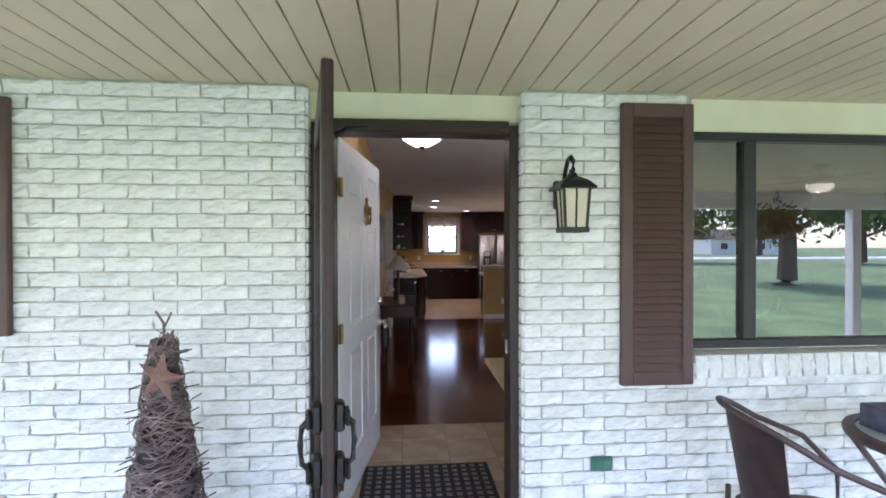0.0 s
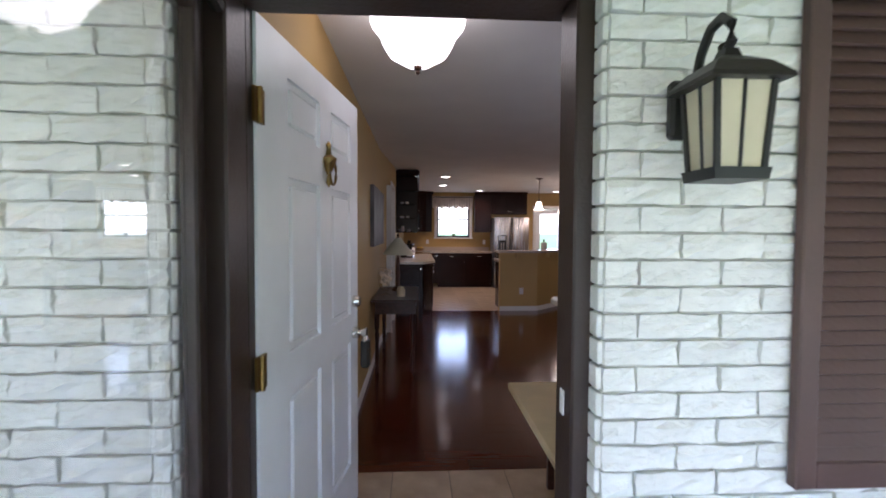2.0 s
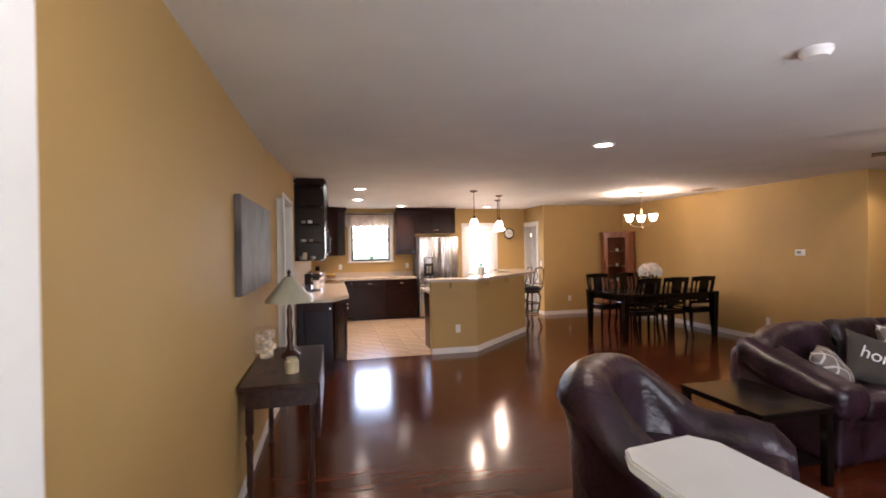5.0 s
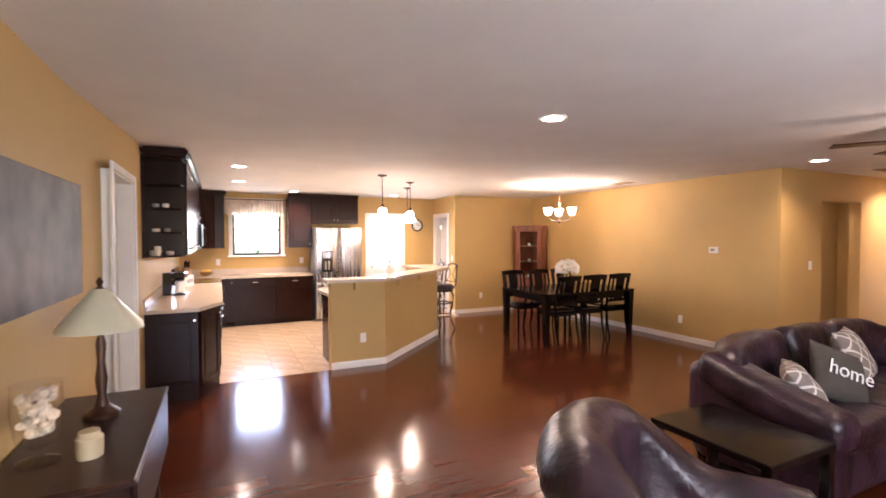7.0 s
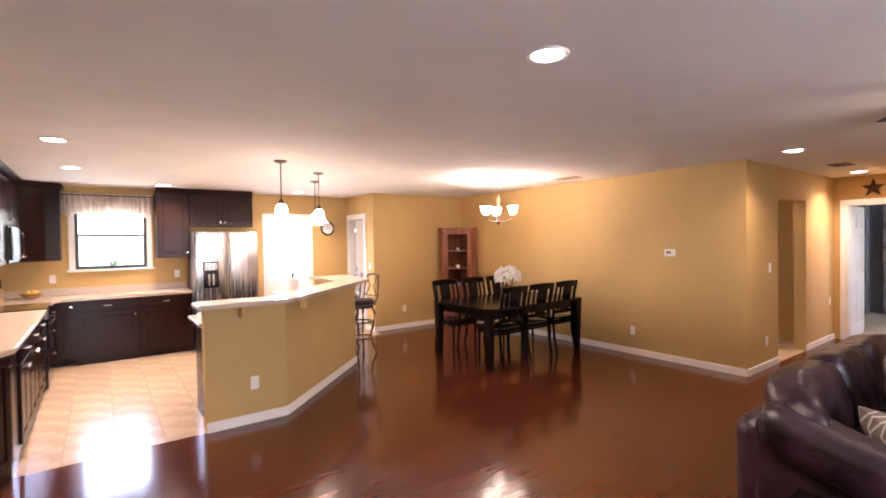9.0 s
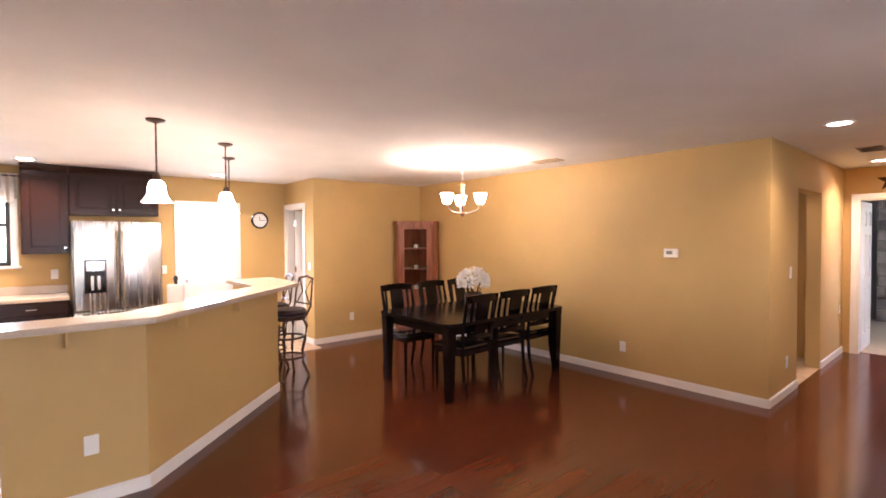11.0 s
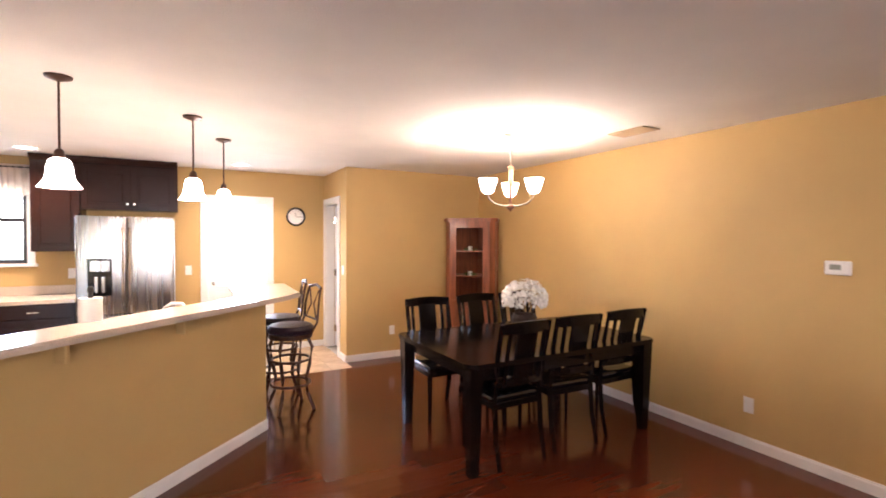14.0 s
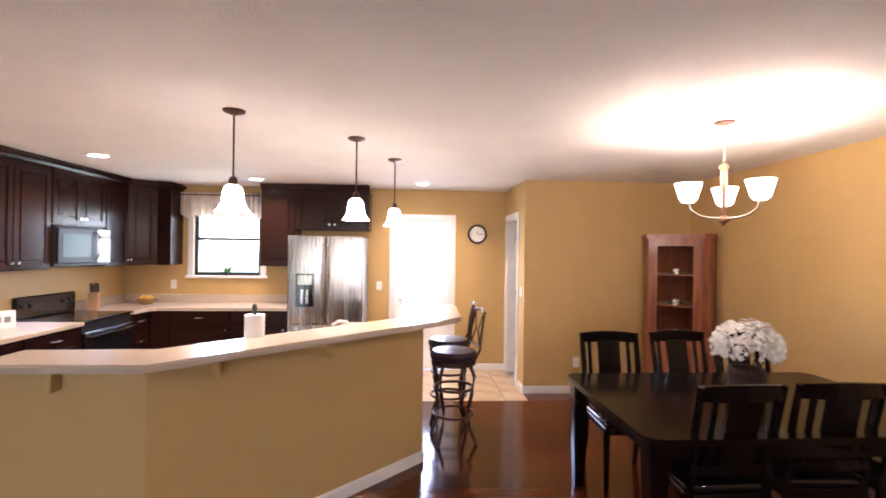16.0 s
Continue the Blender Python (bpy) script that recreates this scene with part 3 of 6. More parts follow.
# ---- cabinets ----
def cab_door(parent, x0, x1, z0, z1, handle="r", name="door", material=None):
    """A framed door with a raised panel on a cabinet's front (local y = 0, facing -y)."""
    material = material or M_ESP
    f = 0.055
    bm = bmesh.new()
    for a, b, c, d in ((x0, x0 + f, z0, z1), (x1 - f, x1, z0, z1), (x0 + f, x1 - f, z0, z0 + f), (x0 + f, x1 - f, z1 - f, z1)):
        bx(bm, a, b, -0.02, -0.001, c, d, 0.002)
    bx(bm, x0 + f, x1 - f, -0.010, -0.001, z0 + f, z1 - f)
    if x1 - x0 > 0.16 and z1 - z0 > 0.16:
        bx(bm, x0 + f + 0.02, x1 - f - 0.02, -0.017, -0.009, z0 + f + 0.02, z1 - f - 0.02, 0.006)
    d = part(name, bm, material, parent)
    if handle:
        if handle == "d":
            hx, hz = (x0 + x1) / 2, (z0 + z1) / 2
        else:
            hx = x1 - 0.03 if handle[0] == "r" else x0 + 0.03
            hz = z0 + 0.06 if handle.endswith("u") else z1 - 0.06
        bm = bmesh.new()
        if handle == "d":
            tube(bm, [(hx - 0.05, -0.021, hz), (hx - 0.045, -0.045, hz), (hx + 0.045, -0.045, hz), (hx + 0.05, -0.021, hz)], 0.006, 8)
        else:
            tube(bm, [(hx, -0.018, hz), (hx, -0.034, hz), (hx, -0.036, hz), (hx, -0.048, hz)], [0.006, 0.007, 0.014, 0.012], 10)
        part("handle", bm, M_CHROME, d, "brushed nickel handle", True)
    return d


def base_cab(at, rz, w, d=0.6, drawer=True, doors=2, handle=None):
    c = thing("base_cabinet", at, "dark espresso base cabinet with raised-panel front", "cabinet", "base cabinets", rz)
    bm = box(0.001, w - 0.001, 0.0, d, 0.10, 0.87)
    bx(bm, 0.001, w - 0.001, 0.06, d, 0.008, 0.10)
    part("body", bm, M_ESP, c)
    top = 0.86
    if drawer:
        n = doors if doors > 1 and w > 0.75 else 1
        for i in range(n):
            a = 0.01 + i * (w - 0.02) / n
            b = 0.01 + (i + 1) * (w - 0.02) / n
            dr = part("drawer", box(a + 0.003, b - 0.003, -0.02, -0.001, 0.72, 0.86, 0.004), M_ESP, c)
            hx = (a + b) / 2
            part("handle", tube(bmesh.new(), [(hx - 0.05, -0.019, 0.79), (hx - 0.045, -0.045, 0.79), (hx + 0.045, -0.045, 0.79), (hx + 0.05, -0.019, 0.79)], 0.006, 8), M_CHROME, dr, "brushed nickel handle", True)
        top = 0.705
    for i in range(doors):
        a = 0.01 + i * (w - 0.02) / doors
        b = 0.01 + (i + 1) * (w - 0.02) / doors
        cab_door(c, a + 0.003, b - 0.003, 0.12, top, ("r" if i % 2 == 0 else "l"))
    return c


def drawer_cab(at, rz, w, d=0.6):
    c = thing("drawer_cabinet", at, "dark espresso cabinet with three drawers", "cabinet", "base cabinets", rz)
    bm = box(0.001, w - 0.001, 0.0, d, 0.10, 0.87)
    bx(bm, 0.001, w - 0.001, 0.06, d, 0.008, 0.10)
    part("body", bm, M_ESP, c)
    for z0, z1 in ((0.12, 0.40), (0.415, 0.67), (0.685, 0.86)):
        cab_door(c, 0.012, w - 0.012, z0, z1, "d", "drawer")
    return c


def wall_cab(at, rz, w, z0, z1=2.36, d=0.33, doors=1, crown=True, first="r"):
    c = thing("wall_cabinet", at, "dark espresso wall cabinet with crown moulding", "cabinet", "wall cabinets", rz)
    part("body", box(0.001, w - 0.001, 0.0, d, z0, z1), M_ESP, c)
    for i in range(doors):
        a = 0.006 + i * (w - 0.012) / doors
        b = 0.006 + (i + 1) * (w - 0.012) / doors
        h = ("r" if i % 2 == 0 else "l") if doors > 1 else first
        cab_door(c, a + 0.003, b - 0.003, z0 + 0.01, z1 - 0.02, h + "u")
    if crown:
        bm = bmesh.new()
        prof = [(0.0, z1), (-0.015, z1 + 0.005), (-0.025, z1 + 0.03), (-0.05, z1 + 0.055), (-0.055, z1 + 0.075), (0.05, z1 + 0.075), (0.05, z1)]
        va = [bm.verts.new((0.0, y, z)) for y, z in prof]
        vb = [bm.verts.new((w, y, z)) for y, z in prof]
        for i in range(len(prof)):
            j = (i + 1) % len(prof)
            bm.faces.new((va[i], va[j], vb[j], vb[i]))
        bm.faces.new(va)
        bm.faces.new(vb)
        part("crown", bm, M_ESP, c)
    return c


FX = 0.46
# west run
angled = thing("end_cabinet", (0, 0, 0), "dark espresso end cabinet with an angled front", "cabinet", "base cabinets")
part("body", prism(bmesh.new(), [(KX + 0.002, 9.22), (0.28, 9.22), (FX, 9.62), (FX, 9.98), (KX + 0.002, 9.98)], 0.008, 0.87), M_ESP, angled)


def placed(ob, m):
    ob.matrix_basis = m
    return ob


placed(cab_door(angled, 0.02, 0.42, 0.12, 0.85, "r"), pose(0.28, 9.22, 0, 0, 0, 65.8))
placed(cab_door(angled, 0.02, 0.44, 0.12, 0.85, "r"), pose(KX + 0.01, 9.22, 0))
y = 9.985
for w in (0.66, 0.66, 0.66):
    base_cab((FX, y, 0), 90, w, 0.63, True, 1 if w < 0.5 else 2)
    y += w + 0.003
drawer_cab((FX, 12.765, 0), 90, 0.36, 0.63)
# north run
corner = thing("corner_cabinet", (0, 0, 0), "dark espresso corner base cabinet", "cabinet", "base cabinets")
part("body", box(KX + 0.003, FX - 0.002, 13.13, BY - 0.003, 0.008, 0.87), M_ESP, corner)
placed(cab_door(corner, 0.0, 0.20, 0.12, 0.86, "r"), pose(0.49, 13.12, 0))
part("filler", box(FX, 0.70, 13.12, 13.16, 0.1, 0.87), M_ESP, corner)
base_cab((0.70, 13.12, 0), 0, 0.70, 0.58, True, 1)
base_cab((1.402, 13.12, 0), 0, 0.67, 0.58, True, 1)
# counters
ct = thing("countertop", (0, 0, 0), "beige laminate countertop with clipped end", "countertop")
part("slab", prism(bmesh.new(), [(KX + 0.002, 9.17), (0.30, 9.17), (0.50, 9.60), (0.50, 11.975), (KX + 0.002, 11.975)], 0.872, 0.91, 0.006), M_COUNTER, ct)
part("backsplash", box(KX + 0.002, KX + 0.022, 9.17, 11.975, 0.91, 1.01, 0.003), M_COUNTER, ct)
ct = thing("countertop", (0, 0, 0), "beige laminate corner countertop under the window", "countertop")
part("slab", prism(bmesh.new(), [(KX + 0.002, 12.765), (0.50, 12.765), (0.50, 13.02), (0.56, 13.09), (2.075, 13.09), (2.075, BY - 0.002), (KX + 0.002, BY - 0.002)], 0.872, 0.91, 0.006), M_COUNTER, ct)
part("backsplash", box(KX + 0.024, 2.075, BY - 0.022, BY - 0.002, 0.91, 1.01, 0.003), M_COUNTER, ct)
part("backsplash", box(KX + 0.002, KX + 0.022, 12.765, BY - 0.002, 0.91, 1.01, 0.003), M_COUNTER, ct)

# range and microwave
rg = thing("range", (FX + 0.02, 11.985, 0), "black electric range with glass top", "range", rz=90)
part("body", box(0.002, 0.772, 0.02, 0.655, 0.008, 0.895), M_BLKMET, rg)
part("cooktop", box(0.0, 0.775, -0.01, 0.60, 0.896, 0.915, 0.005), M_BLACK, rg)
part("oven_door", box(0.01, 0.765, -0.02, 0.019, 0.24, 0.80, 0.006), M_BLACK, rg)
part("drawer", box(0.01, 0.765, -0.015, 0.019, 0.03, 0.22, 0.006), M_BLACK, rg)
part("handle", tube(bmesh.new(), [(0.08, -0.02, 0.75), (0.09, -0.06, 0.76), (0.685, -0.06, 0.76), (0.695, -0.02, 0.75)], 0.011), M_BLACK, rg)
bgd = part("backguard", box(0.0, 0.775, 0.60, 0.65, 0.915, 1.13, 0.012), M_BLACK, rg)
for k in (0.08, 0.16, 0.6, 0.68):
    part("knob", tube(bmesh.new(), [(k, 0.599, 1.04), (k, 0.575, 1.04)], 0.02, 12), M_BLKMET, bgd)
M_APPL = mat("dark_appliance", (0.009, 0.009, 0.010), 0.42, var=0.2, spec=0.2)
mw = thing("microwave", (0.23, 11.985, 0), "black microwave oven mounted over the range", "microwave", rz=90)
part("body", box(0.002, 0.772, 0.02, 0.405, 1.42, 1.82, 0.006), M_APPL, mw)
dd = part("door", box(0.01, 0.56, -0.01, 0.019, 1.45, 1.80, 0.006), M_APPL, mw)
# The kitchen window's dim greenish reflection is put into this pane's colour.
part("window", box(0.06, 0.46, -0.013, -0.009, 1.51, 1.74), mat("teal_reflection_glass", (0.012, 0.03, 0.028), 0.3, spec=0.2), dd)
part("control_panel", box(0.565, 0.768, -0.008, 0.019, 1.45, 1.80, 0.004), M_BLACK, mw)
part("handle", tube(bmesh.new(), [(0.535, -0.01, 1.49), (0.535, -0.045, 1.52), (0.535, -0.045, 1.74), (0.535, -0.01, 1.77)], 0.009), M_BLACK, mw)

UX = 0.17
# open shelf end unit
sh = thing("shelf_unit", (0, 0, 0), "open dark espresso end shelf holding small ornaments", "shelf")
bm = box(KX + 0.002, KX + 0.02, 9.17, 9.47, 1.40, 2.36)
bx(bm, KX + 0.02, UX, 9.455, 9.47, 1.40, 2.36)
part("body", bm, M_ESP, sh)
for z in (1.40, 1.63, 1.86, 2.09, 2.345):
    part("shelf", prism(bmesh.new(), [(KX + 0.02, 9.19), (KX + 0.16, 9.19), (UX - 0.02, 9.32), (UX, 9.455), (KX + 0.02, 9.455)], z, z + 0.016, 0.003), M_ESP, sh)
part("crown", prism(bmesh.new(), [(KX + 0.002, 9.12), (UX + 0.05, 9.12), (UX + 0.05, 9.47), (KX + 0.002, 9.47)], 2.362, 2.435, 0.02), M_ESP, sh)
for i, (ox, oy, oz, r, h, c) in enumerate(((-0.16, 9.34, 1.416, 0.03, 0.09, 0.8), (-0.06, 9.38, 1.416, 0.035, 0.04, 0.4), (-0.20, 9.3, 1.416, 0.025, 0.05, 0.3), (-0.17, 9.33, 1.646, 0.035, 0.03, 0.5), (-0.08, 9.38, 1.646, 0.03, 0.035, 0.3), (-0.17, 9.34, 1.876, 0.03, 0.04, 0.25), (-0.09, 9.38, 1.876, 0.03, 0.045, 0.55))):
    o = thing("ornament", (ox + 0.10, oy, oz), "small pale ceramic ornament on the shelf", "ornament", "shelf ornaments")
    part("cup", lathe(bmesh.new(), [(r * 0.7, 0), (r, h * 0.4), (r * 0.9, h), (r * 0.75, h), (r * 0.7, h * 0.3)], n=14), MATS.get("ceramic%d" % (i % 3)) or mat("ceramic%d" % (i % 3), (c, c * 0.85, c * 0.7), 0.3), o, smooth=True)
y = 9.473
for w, z0, dn in ((0.83, 1.40, 2), (0.83, 1.40, 2), (0.84, 1.40, 2)):
    wall_cab((UX, y, 0), 90, w, z0, doors=dn)
    y += w + 0.003
wall_cab((UX, 11.985, 0), 90, 0.772, 1.825, doors=2)
wall_cab((UX, 12.762, 0), 90, 0.40, 1.40, doors=1)
diag = thing("wall_cabinet", (0, 0, 0), "dark espresso diagonal corner wall cabinet", "cabinet", "wall cabinets")
part("body", prism(bmesh.new(), [(KX + 0.003, 13.165), (UX, 13.165), (0.40, 13.40), (0.56, 13.40), (0.56, BY - 0.003), (KX + 0.003, BY - 0.003)], 1.40, 2.36), M_ESP, diag)
placed(cab_door(diag, 0.01, 0.32, 1.41, 2.34, "lu"), pose(UX, 13.163, 0, 0, 0, 45.8))
part("crown", prism(bmesh.new(), [(KX + 0.003, 13.165), (UX + 0.05, 13.165), (0.42, 13.35), (0.60, 13.35), (0.60, BY - 0.003), (KX + 0.003, BY - 0.003)], 2.362, 2.435, 0.02), M_ESP, diag)
wall_cab((1.66, 13.38, 0), 0, 0.43, 1.40, doors=1)
wall_cab((2.093, 13.36, 0), 0, 0.92, 1.86, doors=2, d=0.345)

# refrigerator
fr = thing("refrigerator", (2.10, 12.98, 0), "stainless french-door refrigerator with ice dispenser", "refrigerator")
part("body", box(0.005, 0.875, 0.06, 0.71, 0.02, 1.77, 0.008), mat("grey_steel_case", (0.25, 0.25, 0.26), 0.4, metal=0.6), fr)
for a, b, s in ((0.0, 0.438, 0), (0.442, 0.88, 1)):
    d = part("door", box(a, b, -0.01, 0.058, 0.74, 1.78, 0.018, seg=3), M_STEEL, fr, smooth=True)
    hx = 0.41 if s == 0 else 0.47
    part("handle", tube(bmesh.new(), [(hx, -0.01, 0.84), (hx, -0.06, 0.88), (hx, -0.065, 1.28), (hx, -0.06, 1.66), (hx, -0.01, 1.70)], 0.013), M_CHROME, d, smooth=True)
    if s == 0:
        dp = part("dispenser", box(0.10, 0.31, -0.016, -0.009, 0.94, 1.33, 0.004), M_BLACK, d, "black ice and water dispenser")
        part("recess_frame", box(0.12, 0.29, -0.019, -0.0155, 1.20, 1.31, 0.002), M_STEEL, dp)
        part("paddle", box(0.16, 0.19, -0.03, -0.0155, 0.98, 1.14, 0.004), M_CHROME, dp)
        part("paddle", box(0.22, 0.25, -0.03, -0.0155, 0.98, 1.14, 0.004), M_CHROME, dp)
d = part("freezer_drawer", box(0.0, 0.88, -0.01, 0.058, 0.06, 0.73, 0.018, seg=3), M_STEEL, fr, smooth=True)
part("handle", tube(bmesh.new(), [(0.08, -0.01, 0.65), (0.12, -0.06, 0.66), (0.76, -0.06, 0.66), (0.80, -0.01, 0.65)], 0.013), M_CHROME, d, smooth=True)

# valance
bm = bmesh.new()
nx, nz = 90, 8
grid = []
for i in range(nx + 1):
    u = i / nx
    xx = 0.56 + u * 1.08
    drop = 0.29 + 0.05 * math.sin(u * math.pi * 6) ** 2
    col = []
    for j in range(nz + 1):
        v = j / nz
        col.append(bm.verts.new((xx, BY - 0.075 + (0.008 + 0.016 * v) * math.sin(u * 120 + 1.5 * math.sin(u * 17)), 2.34 - v * drop)))
    grid.append(col)
for a, b in zip(grid, grid[1:]):
    for j in range(nz):
        bm.faces.new((a[j], b[j], b[j + 1], a[j + 1]))
bmesh.ops.solidify(bm, geom=bm.faces[:], thickness=0.003)
va = thing("valance", (0, 0, 0), "gathered sheer cream valance over the kitchen window", "valance")
part("cloth", bm, M_CLOTHV, va, smooth=True)
part("rod", tube(bmesh.new(), [(0.53, BY - 0.075, 2.31), (1.66, BY - 0.075, 2.31)], 0.009), M_BLKMET, va)


# ---- dining room ----
def rounded(x0, x1, y0, y1, r, n=6, bow=0.0):
    pts = []
    for cx, cy, a0 in ((x1 - r, y1 - r, 0), (x0 + r, y1 - r, 90), (x0 + r, y0 + r, 180), (x1 - r, y0 + r, 270)):
        for k in range(n + 1):
            a = radians(a0 + 90 * k / n)
            pts.append((cx + r * math.cos(a), cy + r * math.sin(a)))
    return pts


tb = thing("dining_table", (0, 0, 0), "glossy black-brown wooden dining table", "table")
part("tabletop", prism(bmesh.new(), rounded(4.66, 6.46, 9.46, 10.64, 0.07), 0.725, 0.76, 0.008), M_TABLE, tb)
part("apron", box(4.74, 6.38, 9.54, 10.56, 0.63, 0.724), M_TABLE, tb)
for xx in (4.735, 6.385):
    for yy in (9.535, 10.565):
        bm = bmesh.new()
        bx(bm, xx - 0.05, xx + 0.05, yy - 0.05, yy + 0.05, 0.008, 0.724)
        for v in bm.verts:
            if v.co.z < 0.1:
                v.co.x, v.co.y = xx + (v.co.x - xx) * 0.62, yy + (v.co.y - yy) * 0.62
        part("leg", bm, M_TABLE, tb)


def dining_chair():
    """Faces +y, base at the origin."""
    c = thing("dining_chair", (0, 0, 0), "black-brown slat-back dining chair with black seat", "chair", "chairs round the table")
    part("seat_frame", box(-0.21, 0.21, -0.20, 0.21, 0.40, 0.45, 0.006), M_TABLE, c)
    part("seat", box(-0.22, 0.22, -0.19, 0.23, 0.45, 0.495, 0.02, seg=3), M_BLACK, c, "black padded seat", True)
    for s in (-1, 1):
        part("leg", tube(bmesh.new(), [(s * 0.19, 0.19, 0.405), (s * 0.19, 0.19, 0.008)], [0.024, 0.017], 4), M_TABLE, c)
        part("leg", tube(bmesh.new(), [(s * 0.20, -0.26, 0.008), (s * 0.20, -0.21, 0.22), (s * 0.20, -0.19, 0.45), (s * 0.205, -0.215, 0.7), (s * 0.21, -0.285, 1.0)], [0.02, 0.024, 0.026, 0.023, 0.019], 4), M_TABLE, c)

    def arc(z0, z1, yc, t=0.022):
        bm = bmesh.new()
        n = 8
        rows_ = []
        for i in range(n + 1):
            u = -1 + 2 * i / n
            yy = yc - 0.03 * (1 - u * u)
            k = 0.012 * (1 - u * u)
            rows_.append([bm.verts.new((u * 0.215, yy + dy, zz)) for dy, zz in ((0, z0), (t, z0), (t, z1 + k), (0, z1 + k))])
        for a, b in zip(rows_, rows_[1:]):
            for j in range(4):
                bm.faces.new((a[j], a[(j + 1) % 4], b[(j + 1) % 4], b[j]))
        bm.faces.new(rows_[0])
        bm.faces.new(rows_[-1])
        return bm
    part("top_rail", arc(0.93, 1.0, -0.285), M_TABLE, c)
    part("lower_rail", arc(0.56, 0.60, -0.215), M_TABLE, c)
    for xx, w in ((-0.15, 0.013), (0.0, 0.085), (0.15, 0.013)):
        m = Matrix.Translation((xx, -0.225, 0.59)) @ Matrix.Rotation(radians(11.5), 4, "X")
        part("slat", box(-w, w, -0.008, 0.008, 0, 0.36, m=m), M_TABLE, c)
    return c


first = dining_chair()
first.matrix_world = pose(5.12, 9.76, 0, 0, 0, 2)
for px, py, a in ((5.66, 9.79, -2), (6.19, 9.82, 1), (5.08, 10.62, 178), (5.66, 10.65, 182), (6.16, 10.66, 180)):
    copy_thing(first, pose(px, py, 0, 0, 0, a))

# flowers in a dark wicker pot
fl = thing("flower_pot", (5.62, 10.12, 0.76), "white hydrangea bunch in a dark twig pot", "flowers")
part("pot", lathe(bmesh.new(), [(0.085, 0), (0.10, 0.03), (0.105, 0.14), (0.095, 0.17), (0.08, 0.165), (0.075, 0.1)], n=20), mat("dark_twig", (0.035, 0.018, 0.012), 0.7, bump=0.8, bscale=30), fl)
bm = bmesh.new()
rng = random.Random(4)
for i in range(560):
    a, b = rng.uniform(0, 6.283), math.acos(rng.uniform(-0.35, 1))
    r = rng.uniform(0.15, 0.195)
    c = Vector((r * math.sin(b) * math.cos(a), r * math.sin(b) * math.sin(a), 0.29 + 0.9 * r * math.cos(b)))
    q = Matrix.Translation(c) @ Euler((rng.uniform(-0.8, 0.8) + b * math.sin(a) * -1, b * math.cos(a), rng.uniform(0, 3))).to_matrix().to_4x4()
    vs = [bm.verts.new(q @ Vector((0.022 * math.cos(k * 1.2566 / 2) * (1 if k % 2 else 0.45), 0.022 * math.sin(k * 1.2566 / 2) * (1 if k % 2 else 0.45), 0.004 * (k % 2)))) for k in range(10)]
    bm.faces.new(vs)
tagged(part("blossom", bm, mat("white_petals", (0.82, 0.80, 0.76), 0.7, island=0.08), fl, "white petals"), kind="stuff")
bm = bmesh.new()
for i in range(14):
    a = i * 0.9
    tube(bm, [(0.06 * math.cos(a), 0.06 * math.sin(a), 0.15), (0.11 * math.cos(a), 0.11 * math.sin(a), 0.27)], 0.004, 5)
part("stems", bm, MATS["dark_twig"], fl)

# corner cabinet
cc = thing("corner_cabinet", (0, 0, 0), "cherry wood corner cabinet with open shelves", "cabinet")
P = [(6.0, 12.36), (6.50, 11.86), (6.62, 11.86), (RX - 0.016, 11.98), (RX - 0.016, 12.624), (6.12, 12.624), (6.0, 12.48)]
part("base", prism(bmesh.new(), P, 0.01, 0.72, 0.004), M_CHERRY, cc)
part("ledge", prism(bmesh.new(), [(5.975, 12.36), (6.50, 11.835), (6.64, 11.835), (RX - 0.016, 11.96), (RX - 0.016, 12.624), (6.10, 12.624), (5.975, 12.50)], 0.72, 0.745, 0.005), M_CHERRY, cc)
bm = prism(bmesh.new(), [(RX - 0.04, 11.98), (RX - 0.016, 11.98), (RX - 0.016, 12.624), (6.12, 12.624), (6.12, 12.60), (RX - 0.04, 12.60)], 0.745, 1.78)
prism(bm, [(6.0, 12.36), (6.085, 12.275), (6.16, 12.60), (6.12, 12.624), (6.0, 12.48)], 0.745, 1.78)
prism(bm, [(6.50, 11.86), (6.415, 11.945), (6.74, 12.02), (RX - 0.04, 11.98), (6.62, 11.86)], 0.745, 1.78)
part("case", bm, M_CHERRY, cc)
part("frieze", prism(bmesh.new(), [(6.085, 12.275), (6.415, 11.945), (6.44, 11.97), (6.11, 12.30)], 1.70, 1.78), M_CHERRY, cc)
part("crown", prism(bmesh.new(), [(5.965, 12.36), (6.50, 11.825), (6.64, 11.825), (RX - 0.014, 11.96), (RX - 0.014, 12.626), (6.09, 12.626), (5.965, 12.50)], 1.78, 1.83, 0.012), M_CHERRY, cc)
part("door", box(-0.24, 0.24, -0.018, -0.001, 0.08, 0.66, 0.006), M_CHERRY, cc).matrix_basis = pose(6.25, 12.11, 0, 0, 0, -45)
for z in (1.05, 1.38):
    part("shelf", prism(bmesh.new(), [(6.10, 12.28), (6.42, 11.96), (6.74, 12.03), (6.74, 12.59), (6.17, 12.59)], z, z + 0.018), M_CHERRY, cc)
cc.matrix_world = Matrix.Translation((6.774, 12.624, 0)) @ Matrix.Diagonal((0.76, 0.78, 1, 1)) @ Matrix.Translation((-6.774, -12.624, 0))
